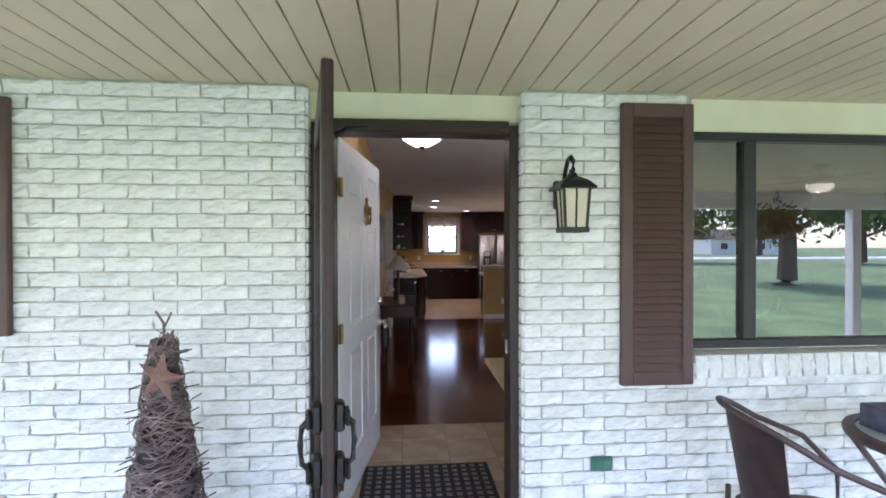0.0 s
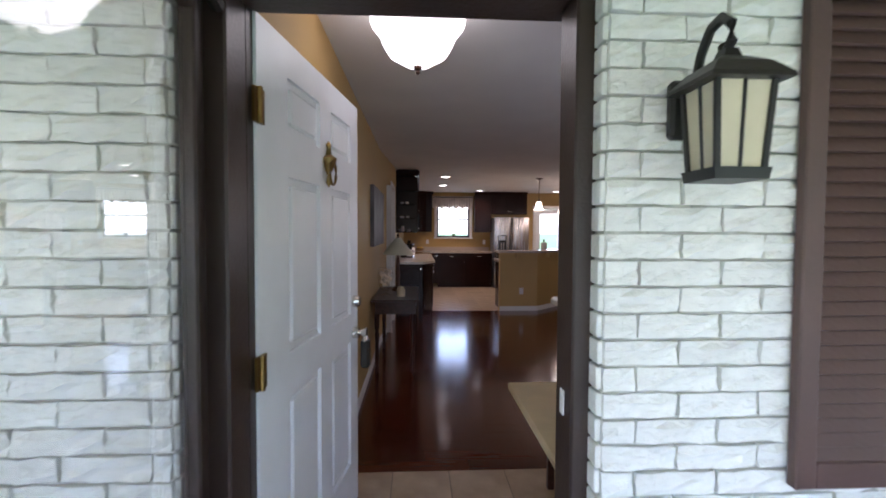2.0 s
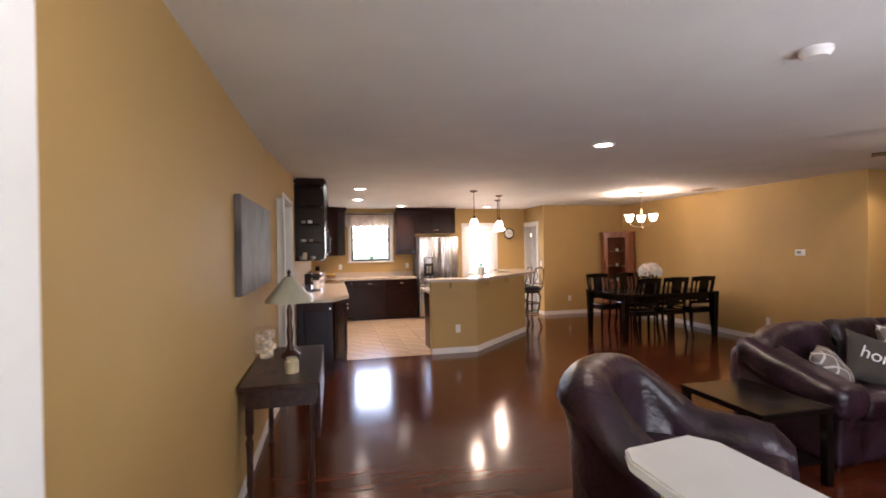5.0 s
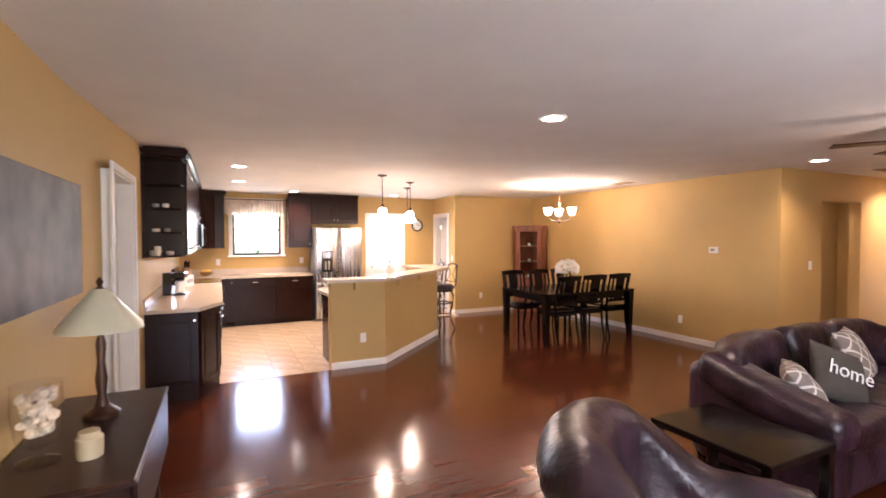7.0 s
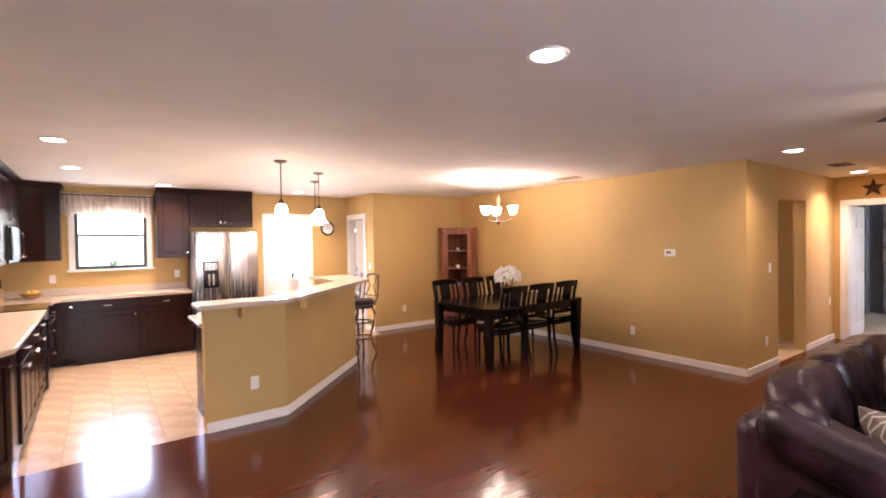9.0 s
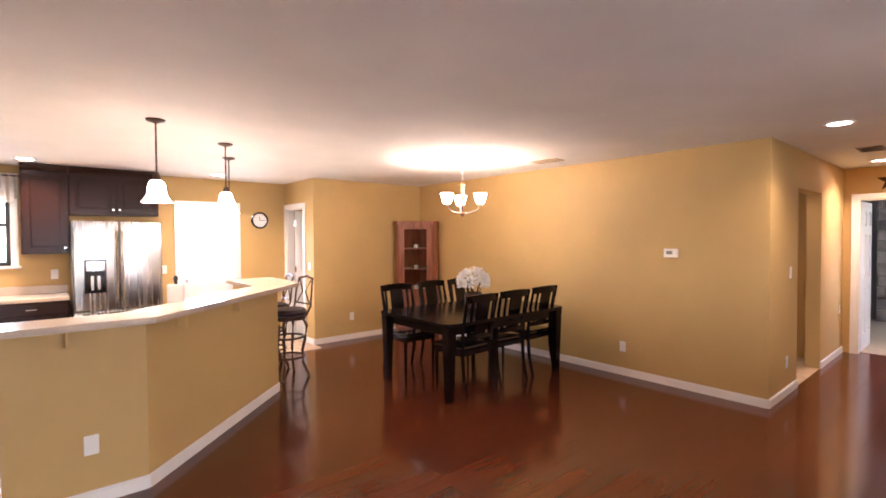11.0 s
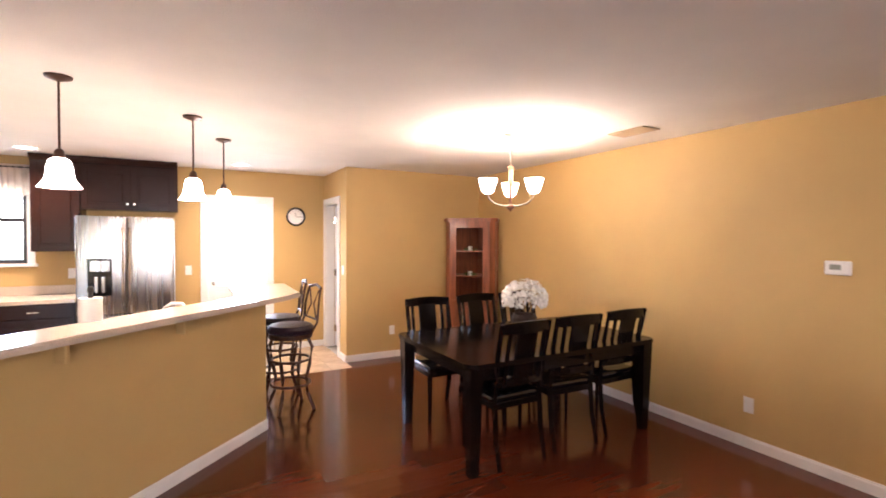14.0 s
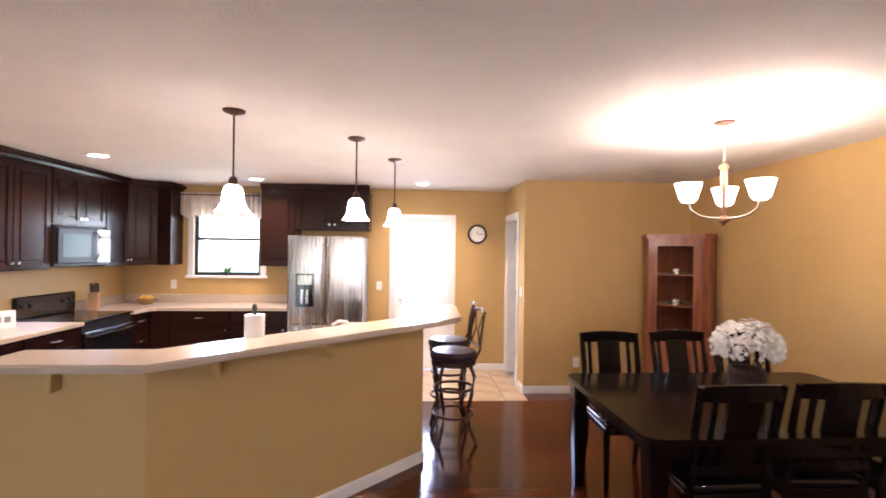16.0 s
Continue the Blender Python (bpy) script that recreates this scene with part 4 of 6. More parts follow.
for z in (0.745, 1.068, 1.398):
    o = thing("candle_ring", (6.40, 12.24, z), "small white candle in a leafy ring on the shelf", "candle", "cabinet candles")
    part("candle", lathe(bmesh.new(), [(0.03, 0), (0.03, 0.055), (0.026, 0.058)], n=14), M_WHITE, o)
    bm = bmesh.new()
    for k in range(40):
        a = rng.uniform(0, 6.283)
        r = rng.uniform(0.045, 0.085)
        q = Matrix.Translation((r * math.cos(a), r * math.sin(a), rng.uniform(0.006, 0.035))) @ Euler((rng.uniform(-1, 1), rng.uniform(-1, 1), a)).to_matrix().to_4x4()
        bm.faces.new([bm.verts.new(q @ Vector(p)) for p in ((-0.02, 0, 0), (0, -0.008, 0), (0.02, 0, 0), (0, 0.008, 0))])
    part("leaves", bm, M_LEAF, o)


# ---- bar stools ----
def bar_stool():
    """Faces -x, base at the origin."""
    s = thing("bar_stool", (0, 0, 0), "dark metal bar stool with round brown leather seat", "bar stool", "stools at the bar")
    part("seat", lathe(bmesh.new(), [(0.17, 0.0), (0.20, 0.015), (0.205, 0.045), (0.18, 0.075), (0.05, 0.085), (0.0, 0.085)], (0, 0, 0.70), 24), M_LEATH, s, "round dark leather seat", True)
    part("seat_ring", lathe(bmesh.new(), [(0.15, 0.655), (0.19, 0.66), (0.19, 0.70), (0.15, 0.70)], n=24, cap=False), M_BRONZE, s, smooth=True)
    for k in range(4):
        a = radians(45 + 90 * k)
        cx, sy = math.cos(a), math.sin(a)
        part("leg", tube(bmesh.new(), [(r * cx, r * sy, z) for r, z in ((0.16, 0.67), (0.205, 0.58), (0.185, 0.44), (0.15, 0.30), (0.16, 0.16), (0.225, 0.012))], 0.016), M_BRONZE, s, smooth=True)
    for r, z in ((0.17, 0.24), (0.165, 0.46)):
        part("ring", tube(bmesh.new(), [(r * math.cos(i * math.pi / 12), r * math.sin(i * math.pi / 12), z) for i in range(25)], 0.012, 6), M_BRONZE, s, smooth=True)
    bm = bmesh.new()
    for q in (-1, 1):
        tube(bm, [(0.13, q * 0.15, 0.69), (0.185, q * 0.165, 0.80), (0.20, q * 0.16, 0.95), (0.23, q * 0.135, 1.10)], 0.011, 6)
        tube(bm, [(0.19, q * 0.13, 0.82), (0.205, q * 0.03, 0.95), (0.225, q * 0.11, 1.08)], 0.008, 6)
    tube(bm, [(0.23, -0.14, 1.10), (0.245, 0, 1.125), (0.23, 0.14, 1.10)], 0.015, 6)
    tube(bm, [(0.185, -0.16, 0.82), (0.20, 0, 0.815), (0.185, 0.16, 0.82)], 0.009, 6)
    part("backrest", bm, M_BRONZE, s, smooth=True)
    return s


st = bar_stool()
st.matrix_world = pose(3.93, 11.36, 0, 0, 0, 8)
copy_thing(st, pose(3.93, 11.88, 0, 0, 0, -6))


# ---- living room ----
def soft_box(bm, x0, x1, y0, y1, z0, z1, r, m=None, seg=4):
    return bx(bm, x0, x1, y0, y1, z0, z1, r, m=m, seg=seg)


def wrinkle(bm, amt, sc, seed):
    bmesh.ops.subdivide_edges(bm, edges=[e for e in bm.edges if e.calc_length() > 0.12], cuts=3, use_grid_fill=True)
    bmesh.ops.subdivide_edges(bm, edges=[e for e in bm.edges if e.calc_length() > 0.055], cuts=1, use_grid_fill=True)
    bm.normal_update()
    moves = []
    for v in bm.verts:
        p = v.co * sc + Vector((seed, 0, 0))
        q = Vector((p.x * 1.1, p.y * 1.1, p.z * 0.5)) * 2.2
        fold = max(0.0, 1 - 3.2 * abs(noise.noise(q + 0.6 * noise.noise_vector(p)))) ** 2
        moves.append(amt * noise.noise_vector(p) - v.normal * amt * 0.6 * fold)
    for v, m in zip(bm.verts, moves):
        v.co += m
    return bm


def leather_seat(name, at, width, seats, label, category, rz=0):
    """Sofa that faces -y; the back is at the +y side."""
    s = thing(name, at, label, category, rz=rz)
    w, d, aw = width, 0.95, 0.27
    part("base", wrinkle(soft_box(bmesh.new(), 0.05, w - 0.05, 0.06, d - 0.05, 0.05, 0.34, 0.04), 0.008, 5, 1), M_LEATH, s, smooth=True)
    part("back_frame", wrinkle(soft_box(bmesh.new(), 0.04, w - 0.04, d - 0.27, d, 0.05, 0.70, 0.10), 0.012, 4, 2), M_LEATH, s, smooth=True)
    for q in (0, 1):
        x0 = 0 if q == 0 else w - aw
        bm = soft_box(bmesh.new(), x0 + 0.03, x0 + aw - 0.03, 0.03, d - 0.1, 0.05, 0.52, 0.05)
        soft_box(bm, x0 - 0.02, x0 + aw + 0.02, -0.02, d - 0.12, 0.36, 0.60, 0.115, seg=5)
        for v in bm.verts:
            if v.co.z > 0.36:
                v.co.z += 0.21 * min(1.0, max(0.0, (v.co.y - 0.1) / 0.72)) ** 1.3
        part("arm", wrinkle(bm, 0.012, 5, 3 + q), M_LEATH, s, smooth=True)
    sw = (w - 2 * aw) / seats
    for i in range(seats):
        x0 = aw + i * sw
        part("seat_cushion", wrinkle(soft_box(bmesh.new(), x0 + 0.005, x0 + sw - 0.005, 0.02, d - 0.25, 0.33, 0.49, 0.06), 0.012, 5, 7 + i), M_LEATH, s, smooth=True)
        m = Matrix.Translation((0, d - 0.17, 0.62)) @ Matrix.Rotation(radians(-12), 4, "X")
        ext = 0.2
        lo, hi = (x0 - (ext if i == 0 else 0.0), x0 + sw + (ext if i == seats - 1 else 0.0))
        bm = soft_box(bmesh.new(), lo + 0.005, hi - 0.005, -0.14, 0.12, -0.18, 0.26, 0.125, m=m, seg=6)
        bmesh.ops.subdivide_edges(bm, edges=[e for e in bm.edges if e.calc_length() > 0.2], cuts=5, use_grid_fill=True)
        for v in bm.verts:
            e = max(0.0, 1 - min(v.co.x - 0.07, w - 0.07 - v.co.x) / 0.42)
            if v.co.z > 0.5:
                v.co.z += (0.0 - 0.10 * e * e) * (v.co.z - 0.5) / 0.36
            v.co.y -= 0.16 * e * e
        part("back_cushion", wrinkle(bm, 0.018, 4, 11 + i), M_LEATH, s, smooth=True)
    for xx in (0.1, w - 0.1):
        for yy in (0.1, d - 0.1):
            part("foot", lathe(bmesh.new(), [(0.025, 0.008), (0.03, 0.06)], (xx, yy, 0), 10), M_ESP, s)
    return s


leather_seat("sofa", (3.47, 5.42, 0), 2.35, 3, "worn burgundy leather sofa with throw pillows", "sofa")


def barrel_chair(at, rz, w=1.08, d=1.02):
    """Tub armchair that faces -y: one padded shell runs from arm to arm round the back."""
    c = thing("armchair", at, "worn burgundy leather tub armchair behind the half wall", "armchair", rz=rz)
    hw, r, t = w / 2 - 0.13, 0.36, 0.12
    yb = d / 2 - 0.13
    plan = [(-hw, -d / 2 + 0.10 + (yb - r + d / 2 - 0.10) * k / 8, -1, 0) for k in range(8)]
    plan += [(-hw + r - r * math.cos(a), yb - r + r * math.sin(a), -math.cos(a), math.sin(a)) for a in [math.pi / 2 * k / 10 for k in range(11)]]
    plan += [(-(hw - r) + 2 * (hw - r) * k / 4, yb, 0, 1) for k in range(1, 4)]
    plan += [(-x, y, -nx, ny) for x, y, nx, ny in plan[:19][::-1]]
    bm = bmesh.new()
    rings = []
    last = len(plan) - 1
    for i, (x, y, nx, ny) in enumerate(plan):
        u = min(1.0, max(0.0, (y + 0.12) / (yb + 0.12)))
        u = u * u * (3 - 2 * u)
        h = 0.60 + 0.31 * u
        out = 0.05 * u
        prof = [(t - 0.03, 0.05), (t, 0.22), (t + 0.005, h * 0.55), (t + 0.01 + out * 0.6, h - 0.20)]
        prof += [(out + (t + 0.025) * math.cos(a), h - 0.135 + 0.135 * math.sin(a)) for a in [math.pi * k / 10 for k in range(11)]]
        prof += [(-t - 0.02 + out * 0.4, h - 0.24), (-t - 0.03, 0.46), (-t - 0.03, 0.30), (0.0, 0.05)]
        edge = min(i, last - i)
        k = (0.55, 0.90, 1.0)[min(edge, 2)]
        push = (0.10, 0.06, 0.0)[min(edge, 2)]
        zc = h * 0.55
        rings.append([bm.verts.new((x + nx * n * k, y + ny * n * k - push, max(0.05, zc + (z - zc) * k))) for n, z in prof])
    for a, b in zip(rings, rings[1:]):
        for k in range(len(a)):
            bm.faces.new((a[k], a[(k + 1) % len(a)], b[(k + 1) % len(b)], b[k]))
    bm.faces.new(rings[0])
    bm.faces.new(rings[-1])
    bmesh.ops.recalc_face_normals(bm, faces=bm.faces)
    part("tub_shell", wrinkle(bm, 0.013, 5, 4), M_LEATH, c, smooth=True)
    part("base", soft_box(bmesh.new(), -hw + 0.02, hw - 0.02, -d / 2 + 0.08, yb - 0.1, 0.05, 0.34, 0.04), M_LEATH, c, smooth=True)
    part("seat_cushion", wrinkle(soft_box(bmesh.new(), -hw + 0.12, hw - 0.12, -d / 2 + 0.03, yb - 0.13, 0.32, 0.48, 0.06), 0.010, 5, 9), M_LEATH, c, smooth=True)
    for xx in (-hw + 0.05, hw - 0.05):
        for yy in (-d / 2 + 0.15, yb - 0.15):
            part("foot", lathe(bmesh.new(), [(0.025, 0.008), (0.03, 0.06)], (xx, yy, 0), 10), M_ESP, c)


barrel_chair((1.98, 5.12, 0), 42)
et = thing("end_table", (0, 0, 0), "low black-brown square end table between the seats", "table")
part("tabletop", box(2.78, 3.34, 5.36, 6.04, 0.47, 0.51, 0.005), M_TABLE, et)
part("shelf", box(2.82, 3.30, 5.40, 6.00, 0.14, 0.16), M_TABLE, et)
for xx in (2.81, 3.31):
    for yy in (5.39, 6.01):
        part("leg", box(xx - 0.025, xx + 0.025, yy - 0.025, yy + 0.025, 0.008, 0.47, 0.003), M_TABLE, et)
bk = thing("book", (2.95, 5.55, 0.16), "stack of pale paperbacks on the table shelf", "book")
part("cover", box(-0.07, 0.12, -0.1, 0.1, 0, 0.03, 0.003), M_WHITE, bk)
part("cover", box(-0.06, 0.12, -0.09, 0.1, 0.031, 0.055, 0.003), M_CREAM, bk)


def pillow(at, m, material, label, size=0.44):
    p = thing("throw_pillow", at, label, "pillow", "sofa pillows")
    p.matrix_world = Matrix.Translation(at) @ m
    bm = bmesh.new()
    n = 14
    top, bot = [], []
    for i in range(n + 1):
        for j in range(n + 1):
            u, v = -1 + 2 * i / n, -1 + 2 * j / n
            h = 0.075 * ((1 - u ** 4) * (1 - v ** 4)) ** 0.6
            k = 1 - 0.06 * ((u * u) * (1 - v * v) + (v * v) * (1 - u * u) * 0 + (1 - u * u) * v * v)
            top.append(bm.verts.new((u * size / 2 * k, -h - 0.002, v * size / 2 * k)))
            bot.append(bm.verts.new((u * size / 2 * k, h + 0.002, v * size / 2 * k)))
    for g in (top, bot):
        for i in range(n):
            for j in range(n):
                a = i * (n + 1) + j
                bm.faces.new((g[a], g[a + 1], g[a + n + 2], g[a + n + 1]))
    bmesh.ops.bridge_loops(bm, edges=[e for e in bm.edges if e.is_boundary])
    part("cushion", bm, material, p, smooth=True)
    return p


def lattice_material():
    m = mat("lattice_cloth", (0.20, 0.165, 0.14), 0.9, var=0.1, scale=30, bump=0.2, bscale=200)
    nt = m.node_tree
    b = nt.nodes["Principled BSDF"]
    old = b.inputs["Base Color"].links[0].from_socket
    tc = nt.nodes.new("ShaderNodeTexCoord")
    sx = nt.nodes.new("ShaderNodeSeparateXYZ")
    nt.links.new(tc.outputs["Object"], sx.inputs[0])
    vals = []
    for sign in (1, -1):
        s = nt.nodes.new("ShaderNodeMath")
        s.operation = "MULTIPLY_ADD"
        s.inputs[1].default_value = sign * 1.0
        nt.links.new(sx.outputs[0], s.inputs[0])
        nt.links.new(sx.outputs[2], s.inputs[2])
        f = nt.nodes.new("ShaderNodeMath")
        f.operation = "PINGPONG"
        f.inputs[1].default_value = 0.06
        nt.links.new(s.outputs[0], f.inputs[0])
        g = nt.nodes.new("ShaderNodeMath")
        g.operation = "LESS_THAN"
        g.inputs[1].default_value = 0.009
        nt.links.new(f.outputs[0], g.inputs[0])
        vals.append(g.outputs[0])
    mx = nt.nodes.new("ShaderNodeMath")
    mx.operation = "MAXIMUM"
    nt.links.new(vals[0], mx.inputs[0])
    nt.links.new(vals[1], mx.inputs[1])
    mix = nt.nodes.new("ShaderNodeMix")
    mix.data_type = "RGBA"
    nt.links.new(mx.outputs[0], mix.inputs["Factor"])
    nt.links.new(old, mix.inputs["A"])
    mix.inputs["B"].default_value = (0.62, 0.58, 0.54, 1)
    nt.links.new(mix.outputs["Result"], b.inputs["Base Color"])
    return m


M_LATT = lattice_material()
M_TAUPE = mat("taupe_cloth", (0.062, 0.054, 0.044), 0.9, var=0.1, scale=25, bump=0.2, bscale=200)
lean = Matrix.Rotation(radians(-28), 4, "X")
pillow((3.90, 5.80, 0.60), Matrix.Rotation(radians(32), 4, "Z") @ Matrix.Rotation(radians(-38), 4, "X"), M_LATT, "taupe lattice-pattern pillow lying on the sofa", 0.34)
ph = pillow((4.28, 5.78, 0.63), Matrix.Rotation(radians(-10), 4, "Z") @ lean @ Matrix.Rotation(radians(24), 4, "Y"), M_TAUPE, "dark taupe pillow lettered home in white", 0.40)
pillow((4.76, 5.90, 0.69), Matrix.Rotation(radians(14), 4, "Z") @ lean, M_LATT, "taupe lattice-pattern pillow lying on the sofa", 0.40)
tx = bpy.data.curves.new("letters", "FONT")
tx.body, tx.size, tx.extrude, tx.align_x, tx.align_y, tx.shear = "home", 0.15, 0.002, "CENTER", "CENTER", 0.3
tob = new("letters", tx)
tob.data.materials.append(M_WHITE)
tob.parent = ph
tob.matrix_basis = pose(0, -0.083, 0, 90, 0, 0)

# console table with its things
cn = thing("console_table", (0, 0, 0), "dark walnut console table with turned legs", "table")
part("tabletop", box(LX + 0.02, 0.205, 5.98, 7.12, 0.725, 0.75, 0.005), M_CONSOLE, cn)
part("drop_leaf", box(0.19, 0.205, 6.02, 7.08, 0.44, 0.724, 0.004), M_CONSOLE, cn)
part("apron", box(LX + 0.05, 0.18, 6.04, 7.06, 0.60, 0.724), M_CONSOLE, cn)
for xx in (LX + 0.07, 0.145):
    for yy in (6.06, 7.04):
        part("leg", lathe(bmesh.new(), [(0.02, 0.008), (0.024, 0.05), (0.014, 0.08), (0.022, 0.14), (0.018, 0.30), (0.024, 0.40), (0.015, 0.43), (0.026, 0.46), (0.026, 0.60)], (xx, yy, 0), 12), M_CONSOLE, cn, smooth=True)
lp = thing("table_lamp", (-0.03, 6.74, 0.75), "bronze table lamp with a pale cone shade", "lamp")
lp.scale = (1, 1, 1.26)
part("base", lathe(bmesh.new(), [(0.07, 0), (0.072, 0.015), (0.03, 0.04), (0.018, 0.08), (0.026, 0.14), (0.016, 0.2), (0.022, 0.27), (0.01, 0.31), (0.008, 0.40)], n=20), M_BRONZE, lp, smooth=True)
part("shade", lathe(bmesh.new(), [(0.175, 0.325), (0.17, 0.34), (0.035, 0.47), (0.03, 0.475), (0.03, 0.465), (0.165, 0.33)], n=28), mat("pale_glass_shade", (0.50, 0.48, 0.36), 0.35, var=0.1), lp, smooth=True)
part("finial", lathe(bmesh.new(), [(0.02, 0.475), (0.008, 0.485), (0.016, 0.50), (0.002, 0.52)], n=12), M_BRONZE, lp, smooth=True)
vs = thing("glass_vase", (-0.14, 6.28, 0.75), "clear footed glass vase filled with pale shells", "vase")
vs.scale = (1.3, 1.3, 1.3)
p = part("glass", lathe(bmesh.new(), [(0.05, 0), (0.05, 0.008), (0.012, 0.02), (0.012, 0.04), (0.05, 0.07), (0.062, 0.15), (0.058, 0.22), (0.062, 0.23)], n=20), M_GLASS, vs, smooth=True)
bm = bmesh.new()
for i in range(60):
    r = rng.uniform(0.012, 0.020)
    a, q = rng.uniform(0, 6.283), rng.uniform(0, 0.040)
    k = bmesh.ops.create_icosphere(bm, subdivisions=1, radius=r)
    bmesh.ops.translate(bm, vec=(q * math.cos(a), q * math.sin(a), rng.uniform(0.085, 0.205)), verts=k["verts"])
part("shells", bm, mat("shells", (0.62, 0.52, 0.40), 0.5, var=0.3, scale=20, island=0.3), vs, smooth=True)
jr = thing("candle_jar", (0.02, 6.26, 0.75), "short cream candle jar", "candle")
part("jar", lathe(bmesh.new(), [(0.042, 0), (0.045, 0.01), (0.045, 0.075), (0.035, 0.085), (0.035, 0.10), (0.0, 0.102)], n=18), mat("cream_wax", (0.55, 0.46, 0.30), 0.4), jr, smooth=True)

pic = thing("wall_picture", (LX + 0.001, 6.75, 0), "large grey abstract canvas picture on the wall", "picture")
mp_ = mat("grey_canvas", (0.03, 0.024, 0.026), 0.6, var=0.4, scale=2.4, col2=(0.17, 0.145, 0.145), detail=3)
part("canvas", box(0, 0.04, -0.67, 0.67, 1.27, 1.89, 0.003), mp_, pic)


# ---- lamps that the rooms have, and one added in the passage ----
def can_light(x, y, watts=18):
    c = thing("recessed_light", (x, y, CZ), "white recessed ceiling light, switched on", "ceiling light", "recessed lights")
    part("ring", lathe(bmesh.new(), [(0.075, -0.001), (0.10, -0.001), (0.098, -0.012), (0.075, -0.008)], n=24, cap=False), M_WHITE, c)
    part("lens", lathe(bmesh.new(), [(0.074, -0.003), (0.072, -0.006), (0, -0.006)], n=24), M_BULB, c)
    lamp("can_lamp", "AREA", (x, y, CZ - 0.02), watts, SOFT, 0.14, (x, y, 0), 130)


# The last, behind the passage header, is unseen and added to brighten the wall there.
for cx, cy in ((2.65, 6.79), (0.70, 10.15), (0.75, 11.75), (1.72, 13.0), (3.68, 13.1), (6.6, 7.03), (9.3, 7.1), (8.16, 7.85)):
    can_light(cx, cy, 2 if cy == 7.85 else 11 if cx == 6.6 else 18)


def pendant(x, y):
    p = thing("pendant_lamp", (x, y, CZ), "bronze pendant lamp with a lit bell shade", "pendant lamp", "pendants over the bar")
    part("canopy", lathe(bmesh.new(), [(0.065, -0.001), (0.062, -0.012), (0.035, -0.022), (0.012, -0.03)], n=20), M_BRONZE, p, smooth=True)
    part("rod", tube(bmesh.new(), [(0, 0, -0.02), (0, 0, -0.40)], 0.006), M_BRONZE, p)
    part("socket", lathe(bmesh.new(), [(0.012, -0.395), (0.022, -0.405), (0.03, -0.44), (0.03, -0.455)], n=16), M_BRONZE, p, smooth=True)
    s = part("shade", lathe(bmesh.new(), [(0.03, -0.445), (0.05, -0.46), (0.06, -0.50), (0.065, -0.55), (0.09, -0.595), (0.10, -0.605), (0.095, -0.60), (0.06, -0.55), (0.055, -0.50), (0.045, -0.465), (0.0, -0.455)], n=24), M_SHADE, p, "lit white glass bell shade", True)
    lamp("pendant_bulb", "POINT", (x, y, CZ - 0.64), 16, SOFT, 0.05)


for q in ((2.50, 10.23), (3.15, 10.845), (3.40, 11.62)):
    pendant(*q)

ch = thing("chandelier", (5.49, 10.155, CZ), "nickel chandelier with three lit glass shades", "chandelier")
part("canopy", lathe(bmesh.new(), [(0.06, -0.001), (0.058, -0.012), (0.02, -0.025)], n=20), M_BRONZE, ch, smooth=True)
bm = bmesh.new()
for i in range(9):
    z = -0.03 - i * 0.026
    tube(bm, [(0.007 * math.cos(a), 0.007 * math.sin(a) * (i % 2), z + 0.017 * math.sin(a)) if i % 2 else (0.007 * math.cos(a), 0, z + 0.017 * math.sin(a)) for a in [k * 1.0472 for k in range(7)]], 0.002, 4)
part("chain", bm, M_CHROME, ch)
part("stem", lathe(bmesh.new(), [(0.008, -0.26), (0.03, -0.275), (0.03, -0.29), (0.022, -0.30), (0.022, -0.42), (0.012, -0.45), (0.012, -0.58), (0.035, -0.60), (0.035, -0.615), (0.012, -0.635), (0.0, -0.65)], n=16), mat("copper_stem", (0.24, 0.11, 0.06), 0.4, metal=0.6), ch, smooth=True)
for k in range(3):
    a = radians(54 + 120 * k)
    c_, s_ = math.cos(a), math.sin(a)
    arm = part("arm", tube(bmesh.new(), [(r * c_, r * s_, z) for r, z in ((0.015, -0.60), (0.08, -0.60), (0.15, -0.585), (0.20, -0.55), (0.215, -0.505))], 0.007), mat("satin_nickel", (0.26, 0.22, 0.18), 0.4, metal=0.7) if k == 0 else MATS["satin_nickel"], ch, smooth=True)
    part("shade", lathe(bmesh.new(), [(0.0, -0.505), (0.03, -0.505), (0.05, -0.485), (0.062, -0.44), (0.078, -0.385), (0.073, -0.385), (0.056, -0.44), (0.04, -0.48), (0.0, -0.485)], (0.215 * c_, 0.215 * s_, 0), 20), M_SHADE, arm, "lit white glass shade", True)
    lamp("chandelier_bulb", "POINT", (5.49 + 0.215 * c_, 10.155 + 0.215 * s_, CZ - 0.365), 16, SOFT, 0.04)


fo = thing("ceiling_lamp", (0.19, 3.54, CZ), "white alabaster bowl ceiling lamp, lit", "ceiling lamp")
part("rim", lathe(bmesh.new(), [(0.10, -0.001), (0.11, -0.03), (0.06, -0.04)], n=24), M_BRONZE, fo)
part("bowl", lathe(bmesh.new(), [(0.215, -0.07), (0.21, -0.09), (0.17, -0.14), (0.16, -0.17), (0.13, -0.22), (0.06, -0.262), (0.0, -0.27)], n=32), mat("lit_alabaster", (0.8, 0.78, 0.7), 0.4, emit=(1.0, 0.93, 0.80), estr=0.55), fo, smooth=True)
part("finial", lathe(bmesh.new(), [(0.02, -0.262), (0.018, -0.28), (0.008, -0.285), (0.012, -0.295), (0.0, -0.305)], n=12), M_BRONZE, fo, smooth=True)
